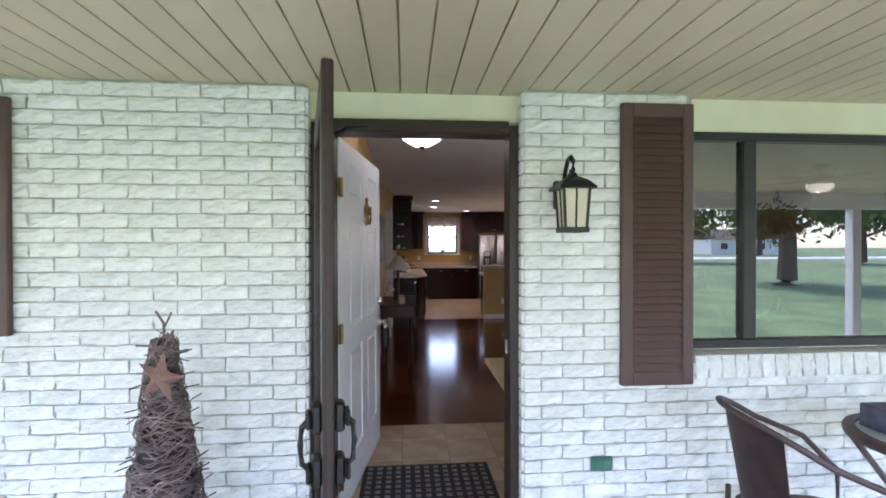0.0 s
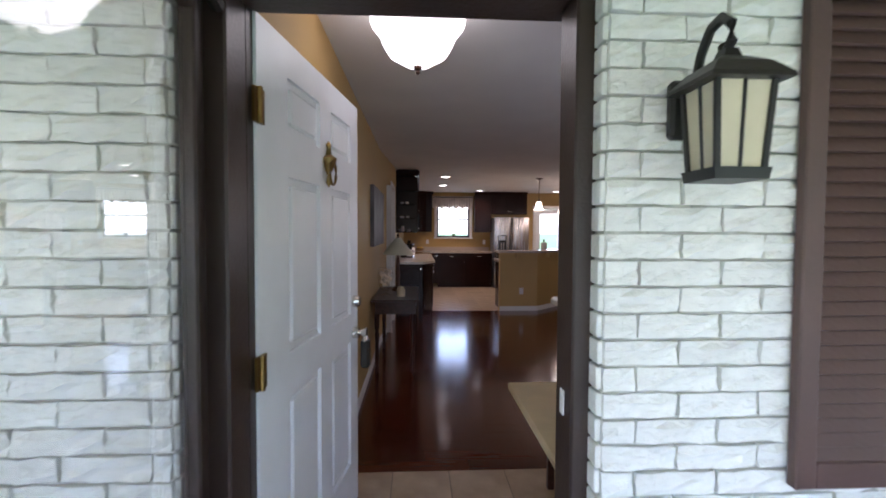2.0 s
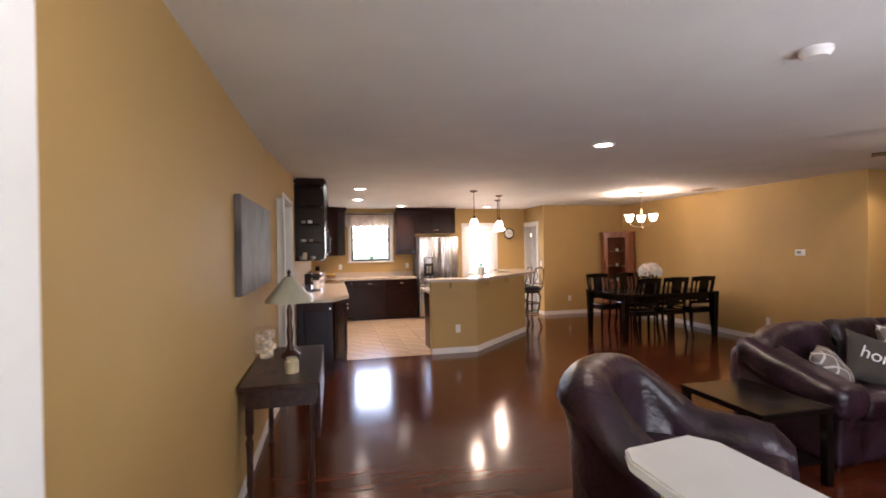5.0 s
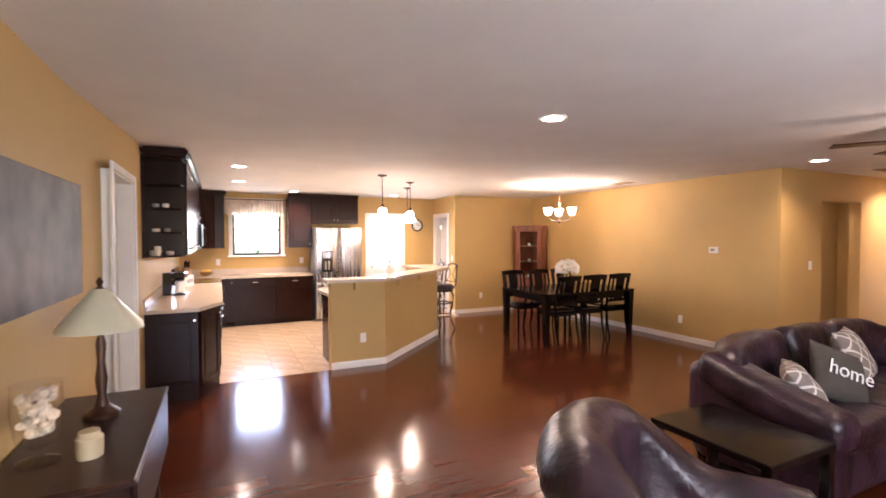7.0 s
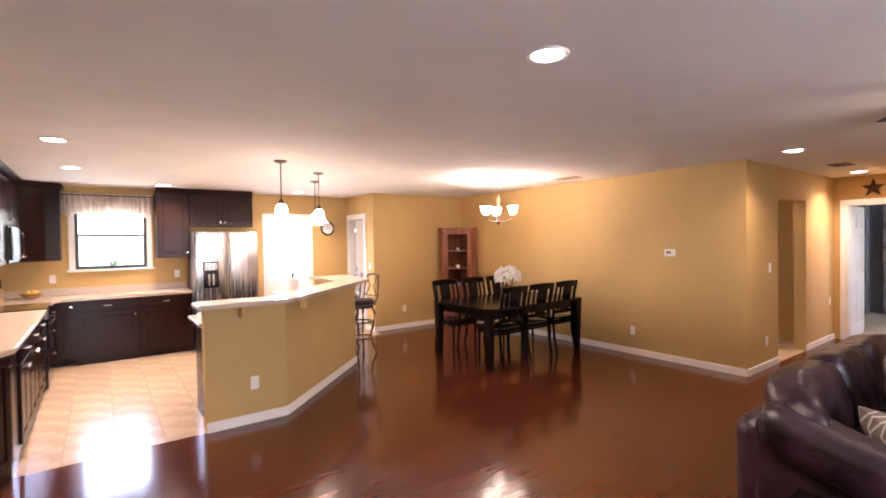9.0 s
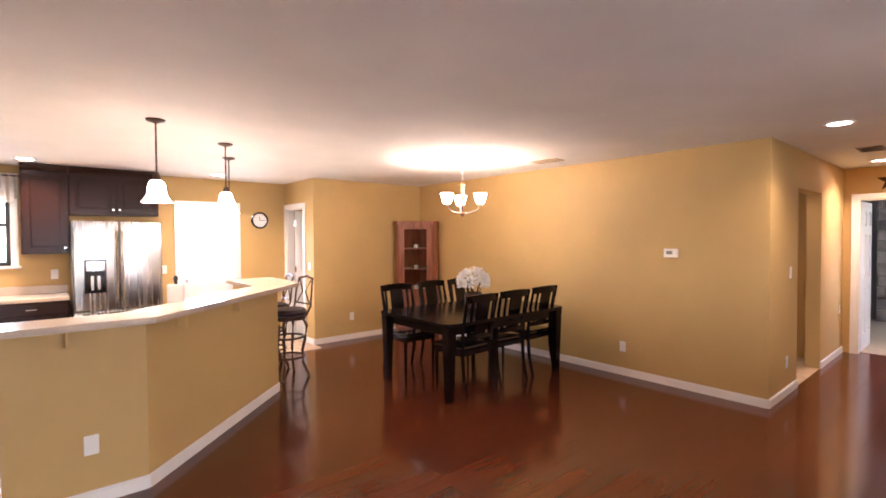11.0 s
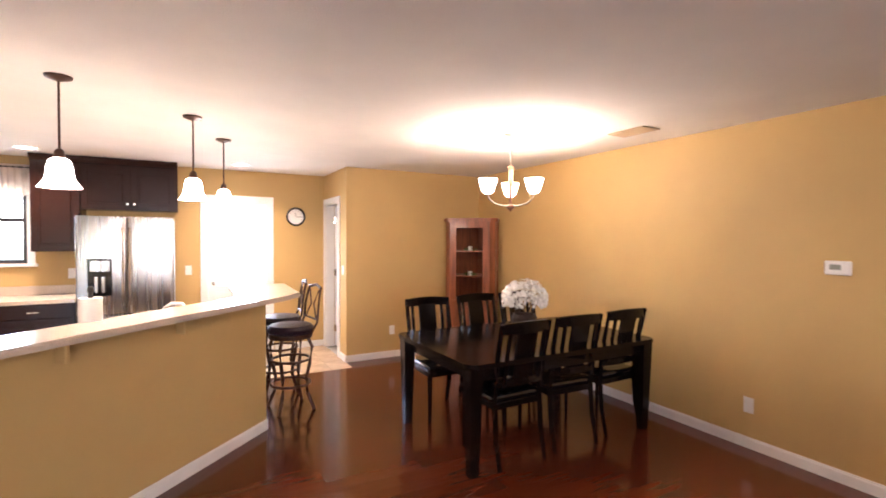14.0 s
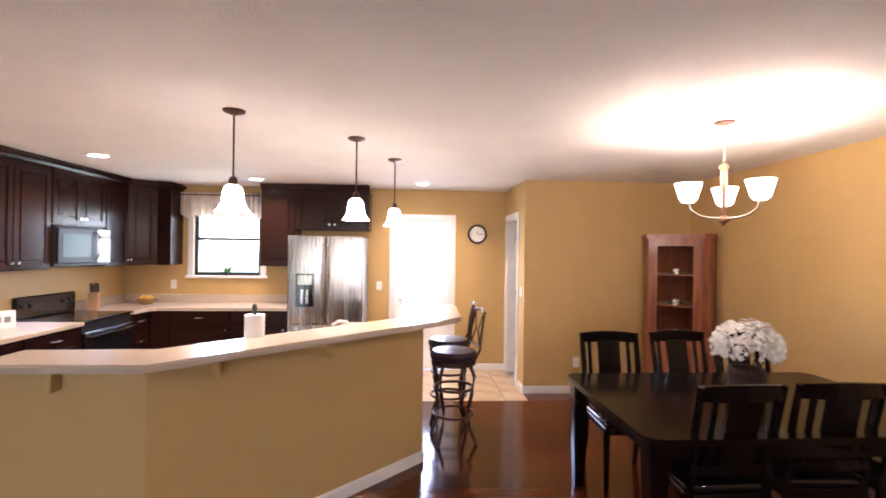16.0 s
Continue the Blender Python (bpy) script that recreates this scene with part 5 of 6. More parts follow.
lamp("foyer_bulb", "POINT", (0.19, 3.54, CZ - 0.05), 3, SOFT, 0.03)

fan = thing("ceiling_fan", (5.0, 5.47, CZ), "bronze ceiling fan with a lit bowl lamp", "ceiling fan")
part("canopy", lathe(bmesh.new(), [(0.07, -0.001), (0.065, -0.03), (0.02, -0.05)], n=20), M_BRONZE, fan, smooth=True)
part("rod", tube(bmesh.new(), [(0, 0, -0.04), (0, 0, -0.12)], 0.012), M_BRONZE, fan)
part("motor", lathe(bmesh.new(), [(0.03, -0.11), (0.11, -0.125), (0.13, -0.17), (0.11, -0.21), (0.05, -0.225)], n=24), M_BRONZE, fan, smooth=True)
for k in range(5):
    b = part("blade", box(0.17, 0.66, -0.065, 0.065, -0.004, 0.004, 0.003), M_CONSOLE, fan)
    b.matrix_basis = pose(0, 0, -0.19, 3, 0, 54 + 72 * k)
    part("iron", box(0.10, 0.19, -0.015, 0.015, -0.007, -0.0045), M_BRONZE, b)
part("bowl", lathe(bmesh.new(), [(0.14, -0.235), (0.13, -0.28), (0.08, -0.32), (0.0, -0.335)], n=24), M_SHADE, fan, "lit white glass bowl", True)
lamp("fan_bulb", "POINT", (5.0, 5.47, CZ - 0.38), 9, SOFT, 0.08)

# ---- small things on walls and ceiling ----
sm = thing("smoke_detector", (2.48, 4.78, CZ), "round white smoke detector on the ceiling", "smoke detector")
part("body", lathe(bmesh.new(), [(0.068, -0.001), (0.068, -0.02), (0.05, -0.042), (0.0, -0.045)], n=24), M_WHITE, sm, smooth=True)


M_VENT = mat("beige_vent", (0.34, 0.25, 0.15), 0.5, var=0.06)


def vent(x, y, rz=0):
    v = thing("ceiling_vent", (x, y, CZ), "louvred beige metal ceiling vent", "vent", "ceiling vents", rz)
    bm = bmesh.new()
    for a, b, c, d in ((-0.17, 0.17, -0.10, -0.08), (-0.17, 0.17, 0.08, 0.10), (-0.17, -0.15, -0.08, 0.08), (0.15, 0.17, -0.08, 0.08)):
        bx(bm, a, b, c, d, -0.01, -0.001)
    part("frame", bm, M_VENT, v)
    part("backing", box(-0.15, 0.15, -0.08, 0.08, -0.003, -0.0012), M_BLKMET, v)
    for i in range(7):
        part("slat", box(-0.15, 0.15, -0.008, 0.008, -0.001, 0.001, m=Matrix.Translation((0, -0.066 + i * 0.022, -0.008)) @ Matrix.Rotation(radians(35), 4, "X")), M_VENT, v)


vent(6.28, 9.58, 90)
vent(8.25, 7.05, 0)


def plate(at, rz, kind="outlet"):
    o = thing(kind, at, "white wall outlet plate" if kind == "outlet" else "white light switch plate", kind, "wall plates", rz)
    part("plate", box(-0.036, 0.036, -0.006, -0.001, -0.058, 0.058, 0.002), M_WHITE, o)
    for z in (-0.02, 0.02) if kind == "outlet" else (0.0,):
        part("socket" if kind == "outlet" else "toggle", box(-0.014, 0.014, -0.009, -0.0055, z - 0.013, z + 0.013, 0.002), M_WHITE, o)


plate((RX, 8.92, 0.33), -90)
plate((5.45, 12.64, 0.36), 0)
plate((2.05, 9.65, 0.36), 0)
plate((1.95, BY, 1.14), 0)
plate((0.45, BY, 1.14), 0)
plate((3.12, BY, 1.14), 0, "light_switch")
plate((4.84, 12.78, 1.15), -90, "light_switch")
plate((7.45, 7.53, 1.2), 0, "light_switch")
plate((7.35, 7.53, 0.33), 0)
plate((9.75, 7.53, 0.6), 0)
th = thing("thermostat", (RX, 8.39, 1.39), "white wall thermostat with a small display", "thermostat", rz=-90)
part("body", box(-0.07, 0.07, -0.028, -0.001, -0.045, 0.045, 0.006), M_WHITE, th)
part("display", box(-0.04, 0.02, -0.030, -0.0275, -0.012, 0.022), mat("grey_display", (0.22, 0.24, 0.2), 0.3), th)
ck = thing("wall_clock", (4.44, BY, 1.85), "round black-rimmed wall clock with a white face", "clock")
rim = lathe(bmesh.new(), [(0.105, 0.001), (0.13, 0.001), (0.132, 0.02), (0.118, 0.03), (0.105, 0.02)], n=32, cap=False)
part("rim", rim, M_BLACK, ck, smooth=True).matrix_basis = pose(0, 0, 0, 90)
part("face", lathe(bmesh.new(), [(0.106, 0.004), (0.106, 0.010), (0, 0.010)], n=32), M_WHITE, ck).matrix_basis = pose(0, 0, 0, 90)
bm = box(-0.004, 0.004, -0.013, -0.011, 0, 0.055)
bx(bm, 0.0, 0.075, -0.0155, -0.0135, -0.003, 0.003)
part("pointer", bm, M_BLKMET, ck)
for k in range(12):
    a = k * math.pi / 6
    part("mark", box(-0.003, 0.003, -0.012, -0.0102, 0.082, 0.098, m=Matrix.Rotation(a, 4, "Y")), M_BLKMET, ck)


def star(bm, r, depth):
    ring = [bm.verts.new(((r if k % 2 == 0 else r * 0.40) * math.sin(k * math.pi / 5), 0, (r if k % 2 == 0 else r * 0.40) * math.cos(k * math.pi / 5))) for k in range(10)]
    tip, back = bm.verts.new((0, -depth, 0)), bm.verts.new((0, 0.002, 0))
    for k in range(10):
        bm.faces.new((ring[k], ring[(k + 1) % 10], tip))
        bm.faces.new((ring[(k + 1) % 10], ring[k], back))
    return bm


ws = thing("wall_star", (9.945, 7.08, 2.25), "dark metal barn star over the doorway", "star", rz=-90)
part("star", star(bmesh.new(), 0.14, 0.03), M_BRONZE, ws)

# kitchen clutter
pt = thing("paper_towel", (2.62, 10.28, 0.91), "white paper towel roll on a stand", "paper towel")
part("roll", lathe(bmesh.new(), [(0.02, 0.012), (0.058, 0.012), (0.058, 0.275), (0.02, 0.275)], n=24), M_WHITE, pt, smooth=True)
part("stand", lathe(bmesh.new(), [(0.07, 0.001), (0.07, 0.01), (0.012, 0.012), (0.012, 0.30), (0.018, 0.31), (0.012, 0.33), (0, 0.335)], n=16), M_BLKMET, pt, smooth=True)
pt.scale = (1, 1, 1.12)
sp = thing("faucet", (3.1, 11.0, 0.91), "white kitchen faucet on the lower counter", "faucet")
part("spout", tube(bmesh.new(), [(0, 0, 0), (0, 0, 0.10), (-0.03, 0.02, 0.15), (-0.10, 0.07, 0.15), (-0.15, 0.1, 0.11)], 0.014), M_WHITE, sp, smooth=True)
kb = thing("knife_block", (-0.02, 12.90, 0.91), "wooden knife block with black handled knives", "knife block", rz=20)
part("block", box(-0.05, 0.05, -0.06, 0.06, 0.0, 0.19, 0.005), mat("light_wood", (0.42, 0.24, 0.10), 0.5, stretch=(6, 6, 1)), kb)
for i in range(6):
    part("knife", box(-0.035 + (i % 3) * 0.03, -0.018 + (i % 3) * 0.03, -0.03 + (i // 3) * 0.04, -0.015 + (i // 3) * 0.04, 0.19, 0.30 - 0.02 * (i % 2), 0.003), M_BLACK, kb)
fb = thing("fruit_bowl", (0.25, 13.45, 0.91), "wooden bowl with yellow fruit", "bowl")
part("bowl", lathe(bmesh.new(), [(0.05, 0), (0.09, 0.03), (0.125, 0.075), (0.12, 0.075), (0.08, 0.035), (0, 0.02)], n=24), MATS["light_wood"], fb, smooth=True)
for i in range(5):
    f = part("fruit", bmesh.new(), mat("yellow_fruit", (0.65, 0.42, 0.06), 0.5) if i == 0 else MATS["yellow_fruit"], fb)
    bm = bmesh.new()
    bmesh.ops.create_icosphere(bm, subdivisions=2, radius=0.035)
    bm.to_mesh(f.data)
    bm.free()
    f.location = (0.05 * math.cos(i * 1.3), 0.05 * math.sin(i * 1.3), 0.075)
cf = thing("canister", (0.02, 10.75, 0.91), "black and white coffee canister on the counter", "canister")
part("body", lathe(bmesh.new(), [(0.06, 0), (0.06, 0.14), (0.055, 0.145)], n=20), M_WHITE, cf, smooth=True)
part("lid", lathe(bmesh.new(), [(0.06, 0.146), (0.06, 0.20), (0.02, 0.21), (0.015, 0.235), (0, 0.24)], n=20), M_BLACK, cf, smooth=True)
cm = thing("coffee_maker", (0.0, 10.45, 0.91), "small black coffee maker on the counter", "coffee maker", rz=80)
bm = box(-0.08, 0.08, 0.02, 0.12, 0, 0.27, 0.01)
bx(bm, -0.08, 0.08, -0.12, 0.02, 0.2, 0.27, 0.01)
bx(bm, -0.08, 0.08, -0.12, 0.02, 0, 0.03, 0.006)
part("body", bm, M_BLACK, cm)
part("carafe", lathe(bmesh.new(), [(0.05, 0.032), (0.06, 0.08), (0.045, 0.14), (0.045, 0.16)], (0, -0.05, 0), 16), M_GLASS, cm, smooth=True)
wf = thing("sign_block", (0.08, 11.55, 0.91), "white countertop sign block with faint writing", "sign", rz=70)
part("board", box(-0.13, 0.13, -0.015, 0.015, 0, 0.15, 0.004), M_WHITE, wf)
for a, b in ((-0.09, -0.05), (-0.03, 0.02), (0.04, 0.09)):
    part("mark", box(a, b, -0.017, -0.0145, 0.05, 0.10), mat("grey_ink", (0.2, 0.2, 0.22), 0.6) if a < -0.08 else MATS["grey_ink"], wf)
pl = thing("sill_plant", (1.14, BY - 0.02, 1.258), "tiny dark plant on the window sill", "plant")
part("pot", lathe(bmesh.new(), [(0.016, 0), (0.022, 0.04), (0.018, 0.04)], n=12), M_BLKMET, pl)
bm = bmesh.new()
for i in range(16):
    a = i * 2.4
    t = Vector((0.045 * math.cos(a), 0.03 * math.sin(a), 0.08 + 0.05 * (i % 3) / 2))
    bm.faces.new([bm.verts.new(q) for q in ((0, 0, 0.035), t + Vector((0.008, 0, -0.02)), t, t + Vector((-0.008, 0, -0.02)))])
part("leaves", bm, M_LEAF, pl)

# bedroom beyond the hallway: curtains and stone corner
cu = thing("curtain", (13.3, 7.75, 0), "floor-length blue grey curtains", "curtain")
bm = bmesh.new()
prev = None
for i in range(121):
    u = i / 120
    p0 = (0.04 * math.sin(u * 95) - u * 0.2, u * 1.7)
    cur = [bm.verts.new((*p0, 0.03)), bm.verts.new((*p0, 2.36))]
    if prev:
        bm.faces.new((prev[0], cur[0], cur[1], prev[1]))
    prev = cur
bmesh.ops.solidify(bm, geom=bm.faces[:], thickness=0.004)
part("cloth", bm, mat("curtain_cloth", (0.40, 0.42, 0.47), 0.85, var=0.06), cu, smooth=True)
fp = thing("stone_fireplace", (13.3, 6.2, 0), "grey rough stone chimney breast", "fireplace")
part("core", box(0.05, 0.29, 0.0, 1.4, 0.012, 2.43), M_MORTAR, fp)
M_STONE = mat("grey_stone", (0.30, 0.27, 0.25), 0.85, var=0.3, scale=5, objvar=0.25, bump=0.8, bscale=16)
z = 0.02
while z < 2.3:
    h = rng.uniform(0.14, 0.24)
    yy = 0.0
    while yy < 1.39:
        w = min(rng.uniform(0.18, 0.40), 1.4 - yy)
        if w > 0.05:
            part("stone", box(rng.uniform(-0.03, 0.02), 0.06, yy + 0.006, yy + w - 0.006, z, min(z + h - 0.012, 2.43), 0.015), M_STONE, fp)
        yy += w
    z += h


# ---- porch things ----
def shutter(x0, x1, z0, z1):
    s = thing("shutter", (0, 2.53, 0), "brown louvred window shutter on the brick wall", "shutter", "window shutters")
    bm = bmesh.new()
    f = 0.055
    for a, b, c, d in ((x0, x0 + f, z0, z1), (x1 - f, x1, z0, z1), (x0 + f, x1 - f, z0, z0 + 0.07), (x0 + f, x1 - f, z1 - 0.07, z1)):
        bx(bm, a, b, -0.035, -0.002, c, d, 0.004)
    part("frame", bm, M_SHUT, s)
    part("backing", box(x0 + f, x1 - f, -0.010, -0.003, z0 + 0.07, z1 - 0.07), M_SHUT, s)
    n = int((z1 - z0 - 0.14) / 0.0365)
    me = None
    for i in range(n):
        if me is None:
            o = part("slat", box(x0 + f, x1 - f, -0.004, 0.004, -0.021, 0.021, m=Matrix.Rotation(radians(-28), 4, "X")), M_SHUT, s)
            me = o.data
        else:
            o = new("slat", me)
            o.parent = s
        o.location = (0, -0.018, z0 + 0.07 + (i + 0.5) * (z1 - z0 - 0.14) / n)


shutter(1.14, 1.51, 0.785, 2.185)
shutter(-2.05, -1.69, 1.08, 2.15)

lt = thing("porch_lantern", (0.835, 2.53, 1.54), "black metal porch lantern with cream glass", "wall lantern")
part("back_plate", box(-0.055, 0.055, -0.05, -0.002, 0.15, 0.33, 0.012), M_BLKMET, lt)
bm = tube(bmesh.new(), [(0, -0.04, 0.27), (0, -0.10, 0.31), (0, -0.13, 0.38), (0, -0.18, 0.435), (0, -0.24, 0.445), (0, -0.285, 0.415), (0, -0.29, 0.37), (0, -0.262, 0.345), (0, -0.245, 0.365)], 0.016)
part("scroll", bm, M_BLKMET, lt, smooth=True)


def frustum(bm, r0, r1, z0, z1, cy):
    lo = [bm.verts.new((r0 * sx, cy + r0 * sy, z0)) for sx, sy in ((-1, -1), (1, -1), (1, 1), (-1, 1))]
    hi = [bm.verts.new((r1 * sx, cy + r1 * sy, z1)) for sx, sy in ((-1, -1), (1, -1), (1, 1), (-1, 1))]
    bm.faces.new(lo[::-1])
    bm.faces.new(hi)
    for i in range(4):
        bm.faces.new((lo[i], lo[(i + 1) % 4], hi[(i + 1) % 4], hi[i]))
    return bm


CY = -0.27
bm = frustum(bmesh.new(), 0.125, 0.085, 0.262, 0.30, CY)
frustum(bm, 0.085, 0.035, 0.30, 0.325, CY)
frustum(bm, 0.128, 0.125, 0.25, 0.262, CY)
frustum(bm, 0.03, 0.02, 0.325, 0.35, CY)
part("roof", bm, M_BLKMET, lt)
bm = frustum(bmesh.new(), 0.085, 0.09, 0.0, 0.03, CY)
part("base", bm, M_BLKMET, lt)
part("glass", frustum(bmesh.new(), 0.070, 0.085, 0.03, 0.25, CY), mat("cream_lantern_glass", (0.66, 0.60, 0.42), 0.35, var=0.06), lt, "cream frosted glass")
for k in range(4):
    sx, sy = ((-1, -1), (1, -1), (1, 1), (-1, 1))[k]
    part("bar", tube(bmesh.new(), [(0.074 * sx, CY + 0.074 * sy, 0.03), (0.089 * sx, CY + 0.089 * sy, 0.252)], 0.011, 4), M_BLKMET, lt)
    ax, ay = ((0, -1), (1, 0), (0, 1), (-1, 0))[k]
    part("bar", tube(bmesh.new(), [(0.072 * ax, CY + 0.072 * ay, 0.03), (0.087 * ax, CY + 0.087 * ay, 0.252)], 0.007, 4), M_BLKMET, lt)

lt.scale = (0.66, 0.66, 0.78)
ob = thing("outlet_box", (1.045, 2.53, 0.395), "green weathered outdoor outlet cover", "outlet")
part("cover", box(-0.055, 0.055, -0.02, -0.001, -0.035, 0.035, 0.005), mat("green_cover", (0.05, 0.16, 0.11), 0.6, var=0.25, scale=20), ob)
part("flap", box(-0.045, -0.003, -0.026, -0.0195, -0.026, 0.026, 0.003), MATS["green_cover"], ob)
part("flap", box(0.003, 0.045, -0.026, -0.0195, -0.026, 0.026, 0.003), MATS["green_cover"], ob)

# twig cone tree
tw = thing("twig_tree", (-0.86, 2.16, -0.12), "cone tree of wound grey twigs with a tin star", "twig tree")
M_TWIG = mat("grey_twig", (0.22, 0.165, 0.15), 0.85, var=0.35, scale=14, island=0.4)
rng = random.Random(8)


def cone_r(z):
    return 0.225 - 0.19 * max(0.0, z) / 1.18


bm = bmesh.new()
for i in range(1150):
    z0 = rng.uniform(0.02, 1.18)
    a0, da = rng.uniform(0, 6.283), rng.uniform(1.2, 2.6)
    tilt = rng.uniform(-0.05, 0.05)
    off = rng.uniform(-0.012, 0.014)
    pts = []
    for k in range(9):
        u = k / 8
        z = z0 + tilt * (u - 0.5) * 2 + 0.01 * math.sin(u * 9 + i)
        r = cone_r(z) + off + (0.05 * max(0, u - 0.85) / 0.15 if i % 11 == 0 else 0)
        pts.append((r * math.cos(a0 + da * u), r * math.sin(a0 + da * u), min(max(z, 0.01), 1.21)))
    tube(bm, pts, rng.uniform(0.0016, 0.0034), 4)
tagged(part("twig_winding", bm, M_TWIG, tw), kind="stuff")
part("core", lathe(bmesh.new(), [(0.205, 0.005), (0.022, 1.17), (0, 1.19)], n=16), mat("dark_twig_core", (0.045, 0.035, 0.03), 0.9), tw)
bm = tube(bmesh.new(), [(0, 0, 1.15), (0.0, 0, 1.24), (-0.03, 0, 1.285)], 0.005, 5)
tube(bm, [(0, 0, 1.22), (0.03, 0, 1.28)], 0.004, 5)
part("tip", bm, M_TWIG, tw)
part("star", star(bmesh.new(), 0.10, 0.03), mat("rusty_tin", (0.27, 0.15, 0.12), 0.55, metal=0.3, var=0.3, scale=12), tw, "rusty tin star").matrix_basis = pose(0.03, -0.085, 1.06, 8, 14, -10)
tw.scale = (1, 1, 1.05)

# porch chair and table
pcr = thing("porch_chair", (1.77, 2.08, -0.12), "brown metal porch chair with curved arms", "chair", rz=78)
M_PCH = mat("brown_metal", (0.10, 0.062, 0.058), 0.45, var=0.2, scale=10, metal=0.2)
bm = bmesh.new()
n = 10
rows_ = []
for i in range(n + 1):
    u = -1 + 2 * i / n
    rows_.append([bm.verts.new((u * (0.17 + 0.05 * v), 0.26 + 0.07 * v - 0.09 * u * u, 0.46 + 0.46 * v - 0.04 * u * u * v)) for v in (0, 0.33, 0.66, 1)])
for a, b in zip(rows_, rows_[1:]):
    for j in range(3):
        bm.faces.new((a[j], b[j], b[j + 1], a[j + 1]))
bmesh.ops.solidify(bm, geom=bm.faces[:], thickness=0.006)
part("backrest", bm, M_PCH, pcr, smooth=True)
part("seat", prism(bmesh.new(), rounded(-0.23, 0.23, -0.22, 0.24, 0.1), 0.42, 0.445, 0.006), M_PCH, pcr)
arc_ = [(0.24 * math.cos(a) * 1.12, 0.10 + 0.25 * math.sin(a), 0.92 - 0.13 * (1 - math.sin(a)) ** 1.2) for a in [math.pi * k / 12 for k in range(13)]]
part("arm_rail", tube(bmesh.new(), [(0.27, -0.26, 0.55), (0.285, -0.12, 0.70), *arc_, (-0.285, -0.12, 0.70), (-0.27, -0.26, 0.55)], 0.013), M_PCH, pcr, smooth=True)
for s in (-1, 1):
    part("leg", tube(bmesh.new(), [(s * 0.27, -0.26, 0.56), (s * 0.25, -0.25, 0.3), (s * 0.25, -0.27, 0.005)], 0.012), M_PCH, pcr, smooth=True)
    part("leg", tube(bmesh.new(), [(s * 0.17, 0.26, 0.50), (s * 0.2, 0.25, 0.3), (s * 0.24, 0.30, 0.005)], 0.012), M_PCH, pcr, smooth=True)
ptb = thing("porch_table", (2.22, 1.98, -0.12), "round metal porch table with frosted glass top", "table")
part("rim", lathe(bmesh.new(), [(0.26, 0.70), (0.30, 0.70), (0.305, 0.715), (0.30, 0.73), (0.26, 0.73)], n=36, cap=False), M_PCH, ptb, smooth=True)
part("glass_top", lathe(bmesh.new(), [(0.0, 0.712), (0.265, 0.712), (0.265, 0.722), (0, 0.722)], n=36), mat("frosted_glass", (0.50, 0.53, 0.52), 0.3), ptb)
for k in range(3):
    a = radians(25 + 120 * k)
    part("leg", tube(bmesh.new(), [(0.28 * math.cos(a), 0.28 * math.sin(a), 0.70), (-0.24 * math.cos(a), -0.24 * math.sin(a), 0.005)], 0.012), M_PCH, ptb, smooth=True)
ptb.scale = (1, 1, 1.125)
plp = thing("planter", (2.16, 2.10, 0.69), "blue grey square metal planter on the table", "planter")
part("box", box(-0.1, 0.1, -0.07, 0.07, 0, 0.10, 0.006), mat("blue_tin", (0.10, 0.10, 0.15), 0.5, var=0.3, scale=15), plp)

# porch posts and hanging basket
for px in (-4.4, 6.75):
    po = thing("porch_post", (px, -1.5, -0.12), "square white porch post", "post", "porch posts")
    part("shaft", box(-0.07, 0.07, -0.07, 0.07, 0, 2.135, 0.01), M_TRIM, po)
    part("base", box(-0.10, 0.10, -0.10, 0.10, 0.0, 0.12, 0.01), M_TRIM, po)
hb = thing("hanging_basket", (5.2, -1.1, 2.25), "hanging basket with trailing dark red plant", "hanging plant")
part("pot", lathe(bmesh.new(), [(0.10, -0.62), (0.16, -0.5), (0.165, -0.48), (0.15, -0.48)], n=20), M_BROWN, hb, smooth=True)
bm = bmesh.new()
for a in (0, 2.1, 4.2):
    tube(bm, [(0, 0, 0), (0.15 * math.cos(a), 0.15 * math.sin(a), -0.49)], 0.004, 4)
part("hanger", bm, M_BLKMET, hb)
bm = bmesh.new()
for i in range(900):
    d = Vector((rng.gauss(0, 1), rng.gauss(0, 1), rng.gauss(0, 0.7))).normalized() * rng.uniform(0.1, 0.36)
    q = Matrix.Translation(d + Vector((0, 0, -0.46))) @ Euler((rng.uniform(0, 6), rng.uniform(0, 6), 0)).to_matrix().to_4x4()
    bm.faces.new([bm.verts.new(q @ Vector(p)) for p in ((-0.03, 0, 0), (0, -0.012, 0), (0.03, 0, 0), (0, 0.012, 0))])
tagged(part("leaves", bm, mat("red_green_leaf", (0.10, 0.06, 0.025), 0.6, island=0.5), hb), kind="stuff")


